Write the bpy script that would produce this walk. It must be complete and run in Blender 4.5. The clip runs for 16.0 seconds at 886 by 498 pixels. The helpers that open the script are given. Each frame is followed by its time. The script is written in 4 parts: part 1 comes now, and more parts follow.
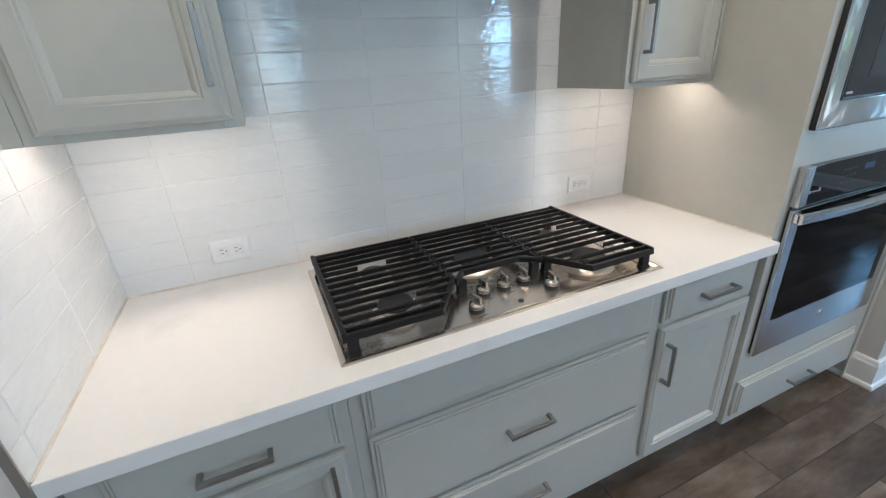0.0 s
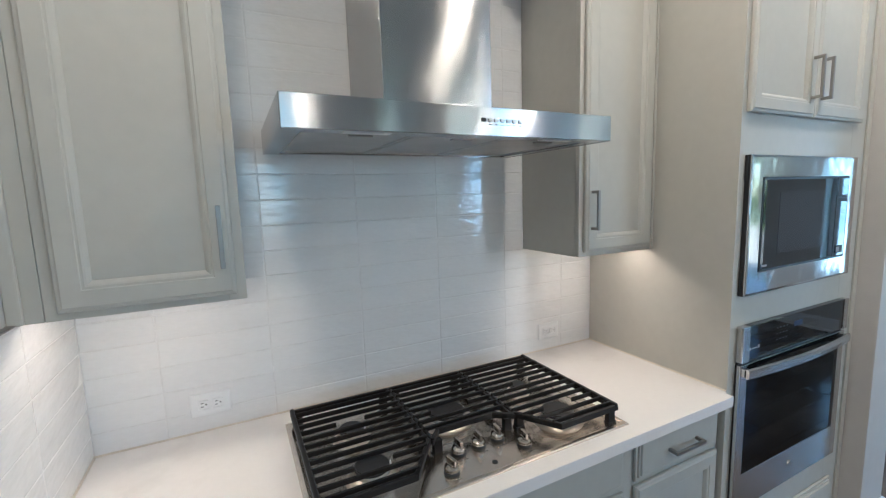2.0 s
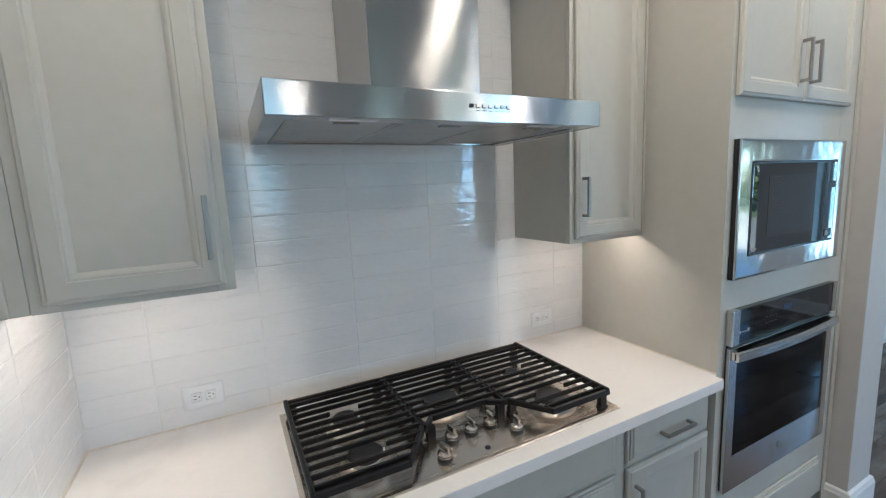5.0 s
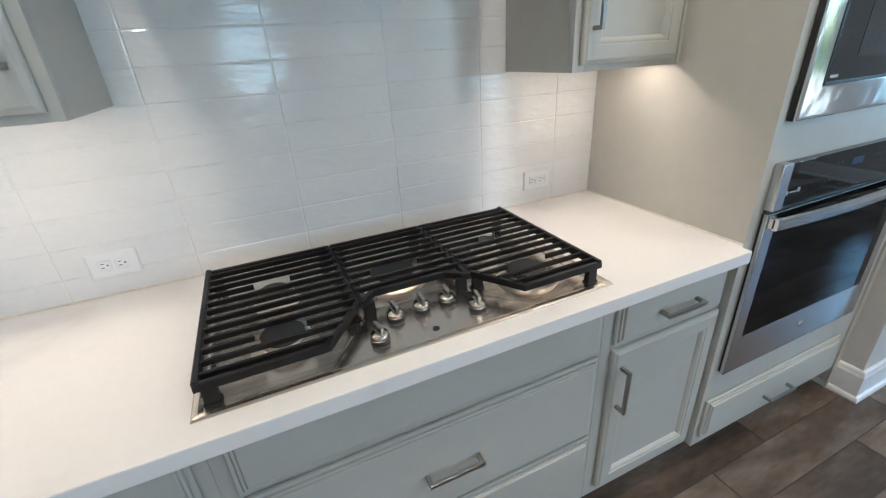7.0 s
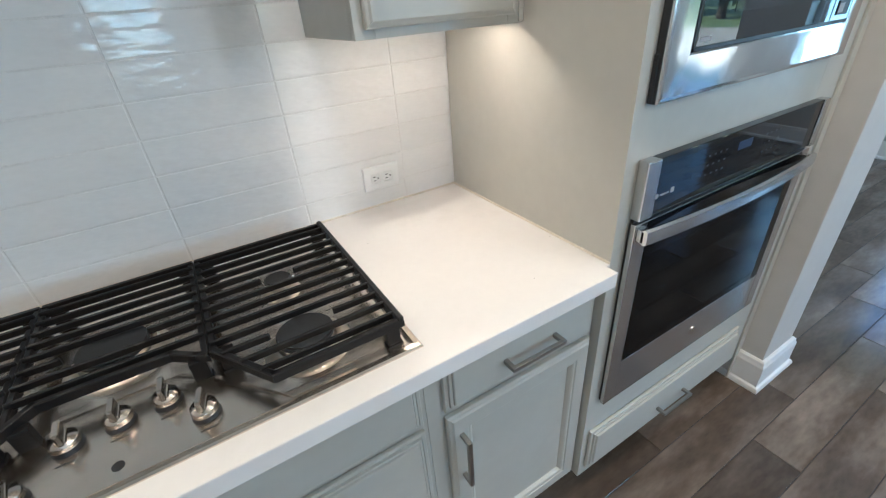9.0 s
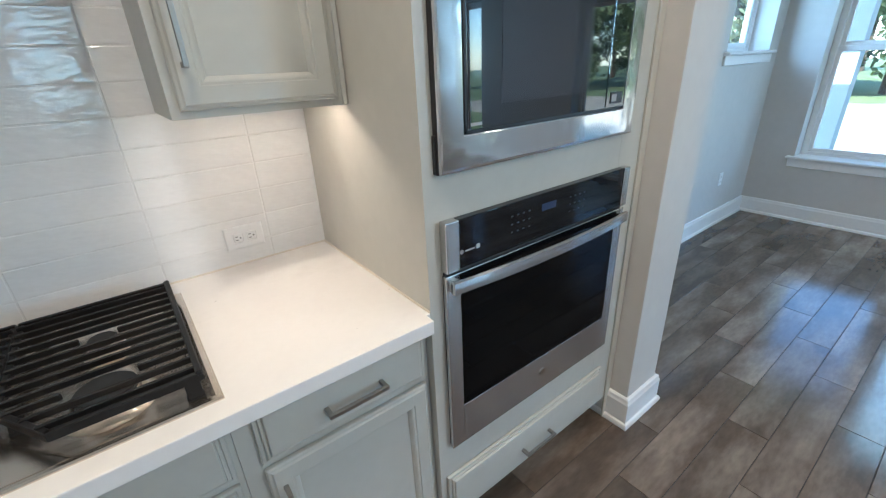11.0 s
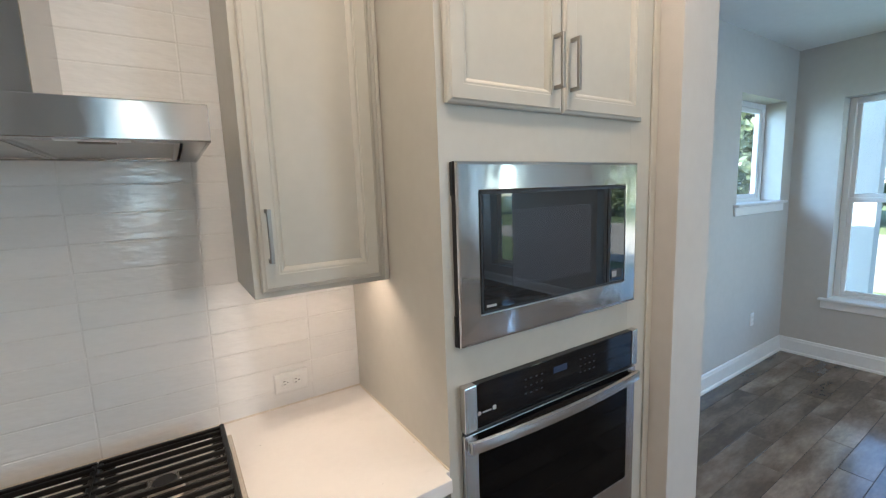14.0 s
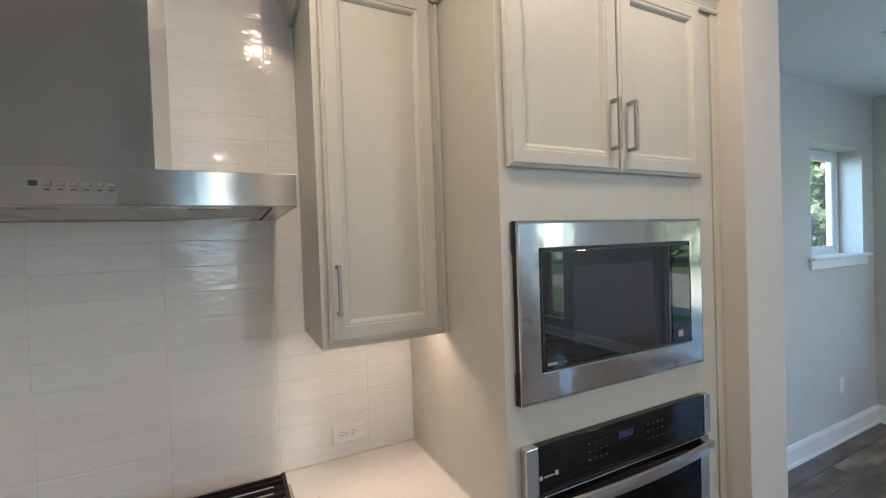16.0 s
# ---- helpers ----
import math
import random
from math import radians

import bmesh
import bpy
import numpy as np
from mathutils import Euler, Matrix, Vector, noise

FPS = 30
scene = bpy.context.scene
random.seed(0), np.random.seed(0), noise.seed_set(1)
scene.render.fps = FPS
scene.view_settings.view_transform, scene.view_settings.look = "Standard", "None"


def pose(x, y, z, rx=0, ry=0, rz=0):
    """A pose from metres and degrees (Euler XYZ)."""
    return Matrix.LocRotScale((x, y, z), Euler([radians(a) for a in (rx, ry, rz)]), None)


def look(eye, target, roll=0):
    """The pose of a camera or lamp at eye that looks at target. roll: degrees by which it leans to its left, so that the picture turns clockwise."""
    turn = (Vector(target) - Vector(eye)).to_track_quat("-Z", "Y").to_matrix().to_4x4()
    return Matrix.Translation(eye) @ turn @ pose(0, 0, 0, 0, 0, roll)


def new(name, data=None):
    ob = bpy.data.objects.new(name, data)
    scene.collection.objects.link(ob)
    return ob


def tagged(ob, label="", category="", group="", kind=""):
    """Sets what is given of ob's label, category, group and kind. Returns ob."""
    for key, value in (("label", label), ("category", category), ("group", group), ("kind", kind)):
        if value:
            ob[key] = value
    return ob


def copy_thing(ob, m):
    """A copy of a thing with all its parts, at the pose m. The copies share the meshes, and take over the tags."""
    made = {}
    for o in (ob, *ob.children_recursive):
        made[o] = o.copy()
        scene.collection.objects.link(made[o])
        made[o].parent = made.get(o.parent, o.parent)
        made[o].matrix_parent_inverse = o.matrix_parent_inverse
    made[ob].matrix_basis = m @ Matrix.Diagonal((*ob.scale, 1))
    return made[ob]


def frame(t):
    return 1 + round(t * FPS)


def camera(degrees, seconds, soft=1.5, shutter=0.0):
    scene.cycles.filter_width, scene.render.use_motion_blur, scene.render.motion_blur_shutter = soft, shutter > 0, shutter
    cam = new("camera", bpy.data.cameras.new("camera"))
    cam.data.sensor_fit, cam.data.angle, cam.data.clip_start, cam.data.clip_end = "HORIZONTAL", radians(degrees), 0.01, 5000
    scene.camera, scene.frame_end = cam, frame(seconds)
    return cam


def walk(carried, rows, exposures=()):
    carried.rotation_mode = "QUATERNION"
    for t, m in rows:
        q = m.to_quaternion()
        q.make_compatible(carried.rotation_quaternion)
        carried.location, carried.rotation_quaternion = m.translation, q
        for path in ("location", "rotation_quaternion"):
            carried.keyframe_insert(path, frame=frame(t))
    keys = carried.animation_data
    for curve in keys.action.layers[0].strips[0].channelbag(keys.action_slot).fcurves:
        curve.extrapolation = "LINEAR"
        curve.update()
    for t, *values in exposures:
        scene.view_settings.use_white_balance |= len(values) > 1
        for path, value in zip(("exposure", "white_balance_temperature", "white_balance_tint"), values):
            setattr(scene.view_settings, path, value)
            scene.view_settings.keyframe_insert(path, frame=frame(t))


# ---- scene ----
cam = camera(93.1, 16.0, soft=1.2)
EXPOSURES = [(0.0, 3.06, 4990, 2), (3.2, 2.74, 5000, 3), (5.3, 2.86, 5010, 2), (6.5, 3.06, 5090, 2), (10.2, 3.21, 5040, 1), (12.3, 2.99, 5590, 6), (14.0, 2.94, 5720, 7), (16.0, 2.76, 5840, 8)]
PATH = [
    (0, (0.44, -1.364, 1.48), (1.149, 0.331, 0.689), -3.5),
    (0.5, (0.439, -1.386, 1.53), (1.229, 0.336, 0.891), -2.8),
    (1, (0.43, -1.41, 1.57), (1.268, 0.338, 1.077), -2.4),
    (1.5, (0.418, -1.43, 1.599), (1.289, 0.333, 1.235), -1.9),
    (2, (0.413, -1.447, 1.622), (1.294, 0.331, 1.372), -1.8),
    (2.5, (0.411, -1.46, 1.648), (1.301, 0.325, 1.498), -1.8),
    (3, (0.407, -1.486, 1.676), (1.287, 0.309, 1.607), -2.1),
    (3.2, (0.403, -1.489, 1.682), (1.29, 0.303, 1.638), -2.3),
    (5.3, (0.434, -1.432, 1.589), (1.318, 0.319, 1.2), -2.5),
    (5.5, (0.439, -1.409, 1.576), (1.31, 0.33, 1.109), -2.4),
    (6, (0.46, -1.386, 1.533), (1.277, 0.329, 0.907), -2.5),
    (6.5, (0.569, -1.324, 1.485), (1.323, 0.367, 0.73), -2.9),
    (7, (0.71, -1.275, 1.457), (1.416, 0.394, 0.61), -3.7),
    (7.5, (0.814, -1.216, 1.437), (1.476, 0.429, 0.512), -4.7),
    (8, (0.926, -1.116, 1.44), (1.613, 0.487, 0.461), -4.8),
    (8.5, (1.092, -1.103, 1.437), (1.857, 0.444, 0.427), -4.8),
    (9, (1.208, -1.126, 1.439), (2.051, 0.378, 0.425), -4.7),
    (9.5, (1.278, -1.142, 1.442), (2.208, 0.318, 0.441), -4.5),
    (10, (1.381, -1.168, 1.427), (2.42, 0.226, 0.437), -3.5),
    (10.2, (1.408, -1.21, 1.427), (2.482, 0.176, 0.465), -3.2),
    (12.3, (1.388, -1.472, 1.588), (2.46, 0.131, 1.058), -1.8),
    (12.5, (1.376, -1.475, 1.597), (2.464, 0.129, 1.103), -1.9),
    (13, (1.365, -1.485, 1.618), (2.457, 0.138, 1.202), -1.8),
    (13.5, (1.355, -1.494, 1.632), (2.443, 0.15, 1.295), -1.9),
    (14, (1.348, -1.503, 1.653), (2.42, 0.163, 1.382), -2.1),
    (14.5, (1.336, -1.513, 1.658), (2.385, 0.179, 1.466), -2.4),
    (15, (1.327, -1.517, 1.672), (2.333, 0.206, 1.531), -2.3),
    (15.5, (1.315, -1.518, 1.681), (2.264, 0.24, 1.582), -1.9),
    (16, (1.3, -1.514, 1.679), (2.195, 0.274, 1.644), -2.0),
]
walk(cam, [(t, look(eye, target, roll)) for t, eye, target, roll in PATH], EXPOSURES)


# ---- light ----
world = bpy.data.worlds.new("sky")
scene.world = world
world.use_nodes = True
wn = world.node_tree
sky = wn.nodes.new("ShaderNodeTexSky")
sky.sky_type, sky.sun_disc = "NISHITA", False
sky.sun_elevation, sky.sun_rotation = radians(48), radians(-88)
sky.air_density, sky.dust_density, sky.ozone_density = 1.0, 0.2, 3.0
wn.links.new(sky.outputs[0], wn.nodes["Background"].inputs[0])
wn.nodes["Background"].inputs[1].default_value = 0.13

sun_data = bpy.data.lights.new("sun", "SUN")
sun_data.energy, sun_data.angle, sun_data.color = 2.6, radians(0.5), (1.0, 0.95, 0.87)
sun = new("sun", sun_data)
sun.matrix_world = look((-30, 1.0, 33.3), (0, 0, 0))

CEIL = 2.78
WARM = (1.0, 0.725, 0.50)
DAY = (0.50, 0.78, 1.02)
# the last four are guessed and unseen, added to brighten the floor and room
CANS = [(0.34, -0.95), (1.47, -0.95), (2.45, -1.05), (2.9, -2.7), (4.4, -2.6), (1.2, -4.6), (3.6, -4.6)]
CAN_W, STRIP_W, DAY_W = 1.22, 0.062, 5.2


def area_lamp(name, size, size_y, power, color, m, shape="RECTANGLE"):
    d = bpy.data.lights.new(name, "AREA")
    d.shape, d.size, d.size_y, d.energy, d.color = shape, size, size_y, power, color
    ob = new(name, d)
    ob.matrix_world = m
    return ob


for cx, cy in CANS:
    if cy > -2:
        share = 0.75 if cx < 1 or cx > 2 else 1.1
    else:
        share = 0.3 if cx > 4 else 2.1
    area_lamp("can_lamp", 0.12, 0.12, CAN_W * share, WARM, pose(cx, cy, CEIL - 0.012), "DISK")
area_lamp("strip_lamp", 0.30, 0.022, STRIP_W * 0.85, (1.0, 0.58, 0.38), pose(0.22, -0.258, 1.4165))
area_lamp("strip_lamp", 0.28, 0.022, STRIP_W, (1.0, 0.58, 0.38), pose(1.71, -0.258, 1.4165))
# added area lamps standing in for sky light, three of them in window openings
area_lamp("sky_fill", 0.84, 1.66, DAY_W * 0.65, DAY, pose(6.475, -1.70, 1.44, 90, 0, 90))
area_lamp("sky_fill", 0.78, 1.10, DAY_W * 0.38, DAY, pose(1.025, -6.755, 1.75, 90))
area_lamp("sky_fill", 0.70, 1.10, DAY_W * 1.6, DAY, pose(5.375, -6.755, 1.75, 90))
# added outside window_1 to brighten its jamb and the far wall
area_lamp("sky_fill", 0.80, 0.80, DAY_W * 0.9, DAY, look((4.55, 0.95, 2.35), (6.15, -0.25, 1.75)))


# ---- materials ----
def material(name, color, rough=0.5, metal=0.0, vary=0.0, scale=8.0, stretch=(1, 1, 1), bump=0.0, bump_scale=60.0,
             second=None, rough_vary=0.0, per_piece=0.0, coat=0.0, contrast=(0.35, 0.65), spec=0.5, local=False):
    """A surface: its colour with a patchy second colour, finer grain, uneven gloss and fine relief."""
    m = bpy.data.materials.new(name)
    m.use_nodes = True
    n, l = m.node_tree.nodes, m.node_tree.links
    b = n["Principled BSDF"]
    b.inputs["Roughness"].default_value, b.inputs["Metallic"].default_value = rough, metal
    b.inputs["Coat Weight"].default_value = coat
    b.inputs["Coat Roughness"].default_value = 0.08
    b.inputs["Specular IOR Level"].default_value = spec
    b.inputs["Base Color"].default_value = (*color, 1)
    if local:
        src = n.new("ShaderNodeTexCoord").outputs["Object"]
    else:
        src = n.new("ShaderNodeNewGeometry").outputs["Position"]
    mp = n.new("ShaderNodeMapping")
    mp.inputs["Scale"].default_value = stretch
    info = n.new("ShaderNodeObjectInfo")
    if per_piece:
        off = n.new("ShaderNodeVectorMath")
        off.operation = "SCALE"
        off.inputs[0].default_value = (37.0, 91.0, 53.0)
        l.new(info.outputs["Random"], off.inputs["Scale"])
        add = n.new("ShaderNodeVectorMath")
        l.new(src, add.inputs[0])
        l.new(off.outputs[0], add.inputs[1])
        src = add.outputs[0]
    l.new(src, mp.inputs[0])
    if vary or second:
        big, fine = n.new("ShaderNodeTexNoise"), n.new("ShaderNodeTexNoise")
        big.inputs["Scale"].default_value, big.inputs["Detail"].default_value = scale, 5
        fine.inputs["Scale"].default_value, fine.inputs["Detail"].default_value = scale * 9, 3
        l.new(mp.outputs[0], big.inputs[0])
        l.new(mp.outputs[0], fine.inputs[0])
        ramp = n.new("ShaderNodeMapRange")
        ramp.inputs["From Min"].default_value, ramp.inputs["From Max"].default_value = contrast
        l.new(big.outputs[0], ramp.inputs["Value"])
        mix = n.new("ShaderNodeMix")
        mix.data_type = "RGBA"
        two = second or tuple(c * (1 - vary) for c in color)
        mix.inputs[6].default_value, mix.inputs[7].default_value = (*color, 1), (*two, 1)
        l.new(ramp.outputs[0], mix.inputs[0])
        hsv = n.new("ShaderNodeHueSaturation")
        l.new(mix.outputs[2], hsv.inputs["Color"])
        val = n.new("ShaderNodeMapRange")
        val.inputs["From Min"].default_value, val.inputs["From Max"].default_value = 0.3, 0.7
        val.inputs["To Min"].default_value, val.inputs["To Max"].default_value = 1 - vary * 0.5, 1 + vary * 0.5
        l.new(fine.outputs[0], val.inputs["Value"])
        last = val.outputs[0]
        if per_piece:
            pr = n.new("ShaderNodeMapRange")
            pr.inputs["To Min"].default_value, pr.inputs["To Max"].default_value = 1 - per_piece, 1 + per_piece
            l.new(info.outputs["Random"], pr.inputs["Value"])
            mul = n.new("ShaderNodeMath")
            mul.operation = "MULTIPLY"
            l.new(last, mul.inputs[0])
            l.new(pr.outputs[0], mul.inputs[1])
            last = mul.outputs[0]
        l.new(last, hsv.inputs["Value"])
        l.new(hsv.outputs[0], b.inputs["Base Color"])
        if rough_vary:
            rr = n.new("ShaderNodeMapRange")
            rr.inputs["To Min"].default_value, rr.inputs["To Max"].default_value = rough - rough_vary, rough + rough_vary
            l.new(big.outputs[0], rr.inputs["Value"])
            l.new(rr.outputs[0], b.inputs["Roughness"])
    if bump:
        bn, bu = n.new("ShaderNodeTexNoise"), n.new("ShaderNodeBump")
        bn.inputs["Scale"].default_value, bn.inputs["Detail"].default_value = bump_scale, 3
        bu.inputs["Strength"].default_value, bu.inputs["Distance"].default_value = 1.0, bump
        l.new(mp.outputs[0], bn.inputs[0])
        l.new(bn.outputs[0], bu.inputs["Height"])
        l.new(bu.outputs[0], b.inputs["Normal"])
    return m


def glowing(name, color, strength):
    m = bpy.data.materials.new(name)
    m.use_nodes = True
    b = m.node_tree.nodes["Principled BSDF"]
    b.inputs["Base Color"].default_value = (*color, 1)
    b.inputs["Emission Color"].default_value = (*color, 1)
    b.inputs["Emission Strength"].default_value = strength
    return m


def pane_glass(name):
    m = bpy.data.materials.new(name)
    m.use_nodes = True
    n, l = m.node_tree.nodes, m.node_tree.links
    clear, gloss, mix, lw, p5, ma = (n.new("ShaderNodeBsdfTransparent"), n.new("ShaderNodeBsdfGlossy"), n.new("ShaderNodeMixShader"),
                                     n.new("ShaderNodeLayerWeight"), n.new("ShaderNodeMath"), n.new("ShaderNodeMath"))
    gloss.inputs["Roughness"].default_value = 0.0
    clear.inputs[0].default_value = (0.96, 0.98, 0.97, 1)
    p5.operation, ma.operation = "POWER", "MULTIPLY_ADD"
    p5.inputs[1].default_value = 5.0
    ma.inputs[1].default_value, ma.inputs[2].default_value = 0.9, 0.035
    l.new(lw.outputs["Facing"], p5.inputs[0])
    l.new(p5.outputs[0], ma.inputs[0])
    l.new(ma.outputs[0], mix.inputs[0])
    l.new(clear.outputs[0], mix.inputs[1])
    l.new(gloss.outputs[0], mix.inputs[2])
    l.new(mix.outputs[0], n["Material Output"].inputs[0])
    return m


def handmade_tile(name):
    """Glossy white glaze with a wavy face, uneven from tile to tile."""
    m = material(name, (0.79, 0.785, 0.77), 0.03, vary=0.03, scale=5.0, stretch=(1, 1, 3.2), per_piece=0.02, spec=0.42)
    n, l = m.node_tree.nodes, m.node_tree.links
    b = n["Principled BSDF"]
    mp = next(x for x in n if x.type == "MAPPING")
    h = None
    for sc, amp in ((9.0, 0.85), (26.0, 0.46), (66.0, 0.05)):
        t = n.new("ShaderNodeTexNoise")
        t.inputs["Scale"].default_value, t.inputs["Detail"].default_value = sc, 1.5
        l.new(mp.outputs[0], t.inputs[0])
        k = n.new("ShaderNodeMath")
        k.operation = "MULTIPLY_ADD"
        l.new(t.outputs[0], k.inputs[0])
        k.inputs[1].default_value = amp
        if h is not None:
            l.new(h, k.inputs[2])
        h = k.outputs[0]
    bu = n.new("ShaderNodeBump")
    bu.inputs["Strength"].default_value, bu.inputs["Distance"].default_value = 1.0, 0.0022
    l.new(h, bu.inputs["Height"])
    l.new(bu.outputs[0], b.inputs["Normal"])
    return m


CABINET = material("cabinet_paint", (0.520, 0.511, 0.460), 0.38, vary=0.04, scale=3.0, bump=0.0001, bump_scale=120, rough_vary=0.06)
WALL = material("greige_wall_paint", (0.57, 0.55, 0.52), 0.75, vary=0.04, scale=2.0, bump=0.0006, bump_scale=150)
CEILING = material("white_ceiling_paint", (0.80, 0.80, 0.79), 0.85, vary=0.03, scale=2.0, bump=0.001, bump_scale=90)
TRIM = material("white_trim_paint", (0.80, 0.80, 0.79), 0.35, vary=0.03, scale=5.0, bump=0.0003, bump_scale=90)
VINYL = material("white_window_vinyl", (0.80, 0.81, 0.81), 0.35, vary=0.02, scale=5.0)
TILE = handmade_tile("white_glazed_tile")
GROUT = material("pale_grout", (0.77, 0.76, 0.74), 0.9, vary=0.10, scale=20.0, bump=0.0005, bump_scale=300)
QUARTZ = material("white_quartz", (0.82, 0.80, 0.775), 0.22, vary=0.02, scale=6.0, second=(0.72, 0.70, 0.67), contrast=(0.56, 0.80), rough_vary=0.04)


def brushed(name, color, rough, aniso, wave, wave_scale=2.6, lengthways=0.25):
    """Brushed sheet steel: highlights drawn out across the brushing, and a slightly uneven sheet."""
    m = material(name, color, rough, 1.0, vary=0.05, scale=2.2, bump=wave, bump_scale=wave_scale, rough_vary=0.04)
    n, l = m.node_tree.nodes, m.node_tree.links
    b = n["Principled BSDF"]
    tan = n.new("ShaderNodeTangent")
    tan.direction_type, tan.axis = "RADIAL", "Z"
    b.inputs["Anisotropic"].default_value, b.inputs["Anisotropic Rotation"].default_value = aniso, lengthways
    l.new(tan.outputs[0], b.inputs["Tangent"])
    return m


STEEL = brushed("brushed_steel", (0.60, 0.59, 0.58), 0.24, 0.7, 0.0008)
STEEL_H = brushed("brushed_steel_sheet", (0.46, 0.46, 0.455), 0.20, 1.0, 0.0065, 2.6)
CANOPY_STEEL = brushed("brushed_canopy_steel", (0.50, 0.495, 0.49), 0.21, 1.0, 0.0024, 5.0)
TRIM_STEEL = brushed("wavy_trim_steel", (0.66, 0.65, 0.635), 0.11, 0.45, 0.0055, 3.2)
COOK_STEEL = material("cooktop_steel", (0.74, 0.665, 0.575), 0.25, 1.0, vary=0.10, scale=3.0, bump=0.0016, bump_scale=9, rough_vary=0.06)
NICKEL = material("satin_nickel", (0.36, 0.345, 0.32), 0.34, 1.0, vary=0.05, scale=20.0)
CHROME = material("polished_knob_metal", (0.45, 0.42, 0.38), 0.20, 1.0, vary=0.06, scale=30.0)
IRON = material("black_cast_iron", (0.006, 0.006, 0.0063), 0.46, vary=0.25, scale=30.0, bump=0.0003, bump_scale=300, rough_vary=0.08, spec=0.32)
CAP = material("burner_cap_enamel", (0.028, 0.030, 0.033), 0.42, vary=0.2, scale=25.0, bump=0.0002, bump_scale=300)
ALU = material("burner_aluminium", (0.72, 0.65, 0.55), 0.33, 1.0, vary=0.15, scale=40.0)
BLACK_GLASS = material("black_oven_glass", (0.006, 0.007, 0.009), 0.03, vary=0.1, scale=4.0, spec=0.35)
MW_GLASS = material("smoked_microwave_glass", (0.006, 0.008, 0.011), 0.02, vary=0.1, scale=4.0, spec=1.0)
MW_GLASS.node_tree.nodes["Principled BSDF"].inputs["IOR"].default_value = 1.52
OVEN_GLASS = material("tinted_oven_glass", (0.004, 0.0045, 0.005), 0.05, vary=0.1, scale=4.0, spec=0.09)
INK = material("dark_plastic", (0.018, 0.018, 0.019), 0.45, vary=0.2, scale=40.0)
SCUFF = material("grey_scuff", (0.13, 0.125, 0.115), 0.7, vary=0.4, scale=200.0)
MARK = material("pale_print", (0.34, 0.34, 0.34), 0.6, vary=0.1, scale=90.0)
OUTLET = material("white_outlet_plastic", (0.80, 0.80, 0.79), 0.3, vary=0.02, scale=30.0)
FILTER = material("hood_filter_steel", (0.50, 0.49, 0.47), 0.42, 1.0, vary=0.1, scale=9.0)
PLANK = material("wood_look_plank", (0.108, 0.080, 0.059), 0.14, vary=0.26, scale=2.2, stretch=(1.0, 3.0, 1.0), second=(0.27, 0.215, 0.168),
                 contrast=(0.42, 0.74), bump=0.0004, bump_scale=11, rough_vary=0.06, per_piece=0.30)
PLANK_GROUT = material("dark_grout", (0.085, 0.075, 0.066), 0.9, vary=0.2, scale=20.0)
GRASS = material("grass", (0.10, 0.14, 0.045), 0.9, vary=0.4, scale=1.5, second=(0.15, 0.165, 0.07), bump=0.03, bump_scale=14)
SAND = material("pale_sand", (0.36, 0.31, 0.24), 0.95, vary=0.2, scale=0.8, second=(0.33, 0.27, 0.20), bump=0.01, bump_scale=10)
CONCRETE = material("concrete", (0.40, 0.39, 0.37), 0.9, vary=0.15, scale=2.0, bump=0.001, bump_scale=60)
STUCCO = material("pale_stucco", (0.50, 0.50, 0.49), 0.9, vary=0.08, scale=3.0, bump=0.002, bump_scale=70)
BARK = material("bark", (0.12, 0.085, 0.06), 0.9, vary=0.4, scale=3.0, stretch=(4, 4, 1), bump=0.01, bump_scale=12)
LEAF = material("leaf", (0.12, 0.155, 0.06), 0.5, vary=0.4, scale=0.9, second=(0.17, 0.19, 0.085), per_piece=0.25)
GLASS = pane_glass("window_glass")
LENS = glowing("warm_lamp_lens", (1.0, 0.80, 0.58), 3.0)
DISPLAY = glowing("blue_clock_display", (0.008, 0.016, 0.045), 0.04)


# ---- mesh helpers ----
def box(x0, x1, y0, y1, z0, z1, bev=0.0, seg=2):
    bm = bmesh.new()
    bmesh.ops.create_cube(bm, size=1)
    for v in bm.verts:
        v.co = Vector(((x0 + x1) / 2 + v.co.x * (x1 - x0), (y0 + y1) / 2 + v.co.y * (y1 - y0), (z0 + z1) / 2 + v.co.z * (z1 - z0)))
    if bev:
        bmesh.ops.bevel(bm, geom=bm.edges[:], offset=bev, segments=seg, affect="EDGES", profile=0.6)
    return bm


def merged(*many):
    out = bmesh.new()
    tmp = bpy.data.meshes.new("tmp")
    for b in many:
        b.to_mesh(tmp)
        out.from_mesh(tmp)
        b.free()
    bpy.data.meshes.remove(tmp)
    return out


def disc(cx, cy, z0, z1, r0, r1, n=28, bev=0.0):
    bm = bmesh.new()
    bmesh.ops.create_cone(bm, cap_ends=True, segments=n, radius1=r0, radius2=r1, depth=z1 - z0)
    bmesh.ops.translate(bm, vec=(cx, cy, (z0 + z1) / 2), verts=bm.verts)
    if bev:
        rim = [e for e in bm.edges if all(abs(v.co.z - z1) < 1e-6 for v in e.verts)]
        bmesh.ops.bevel(bm, geom=rim, offset=bev, segments=2, affect="EDGES")
    return bm


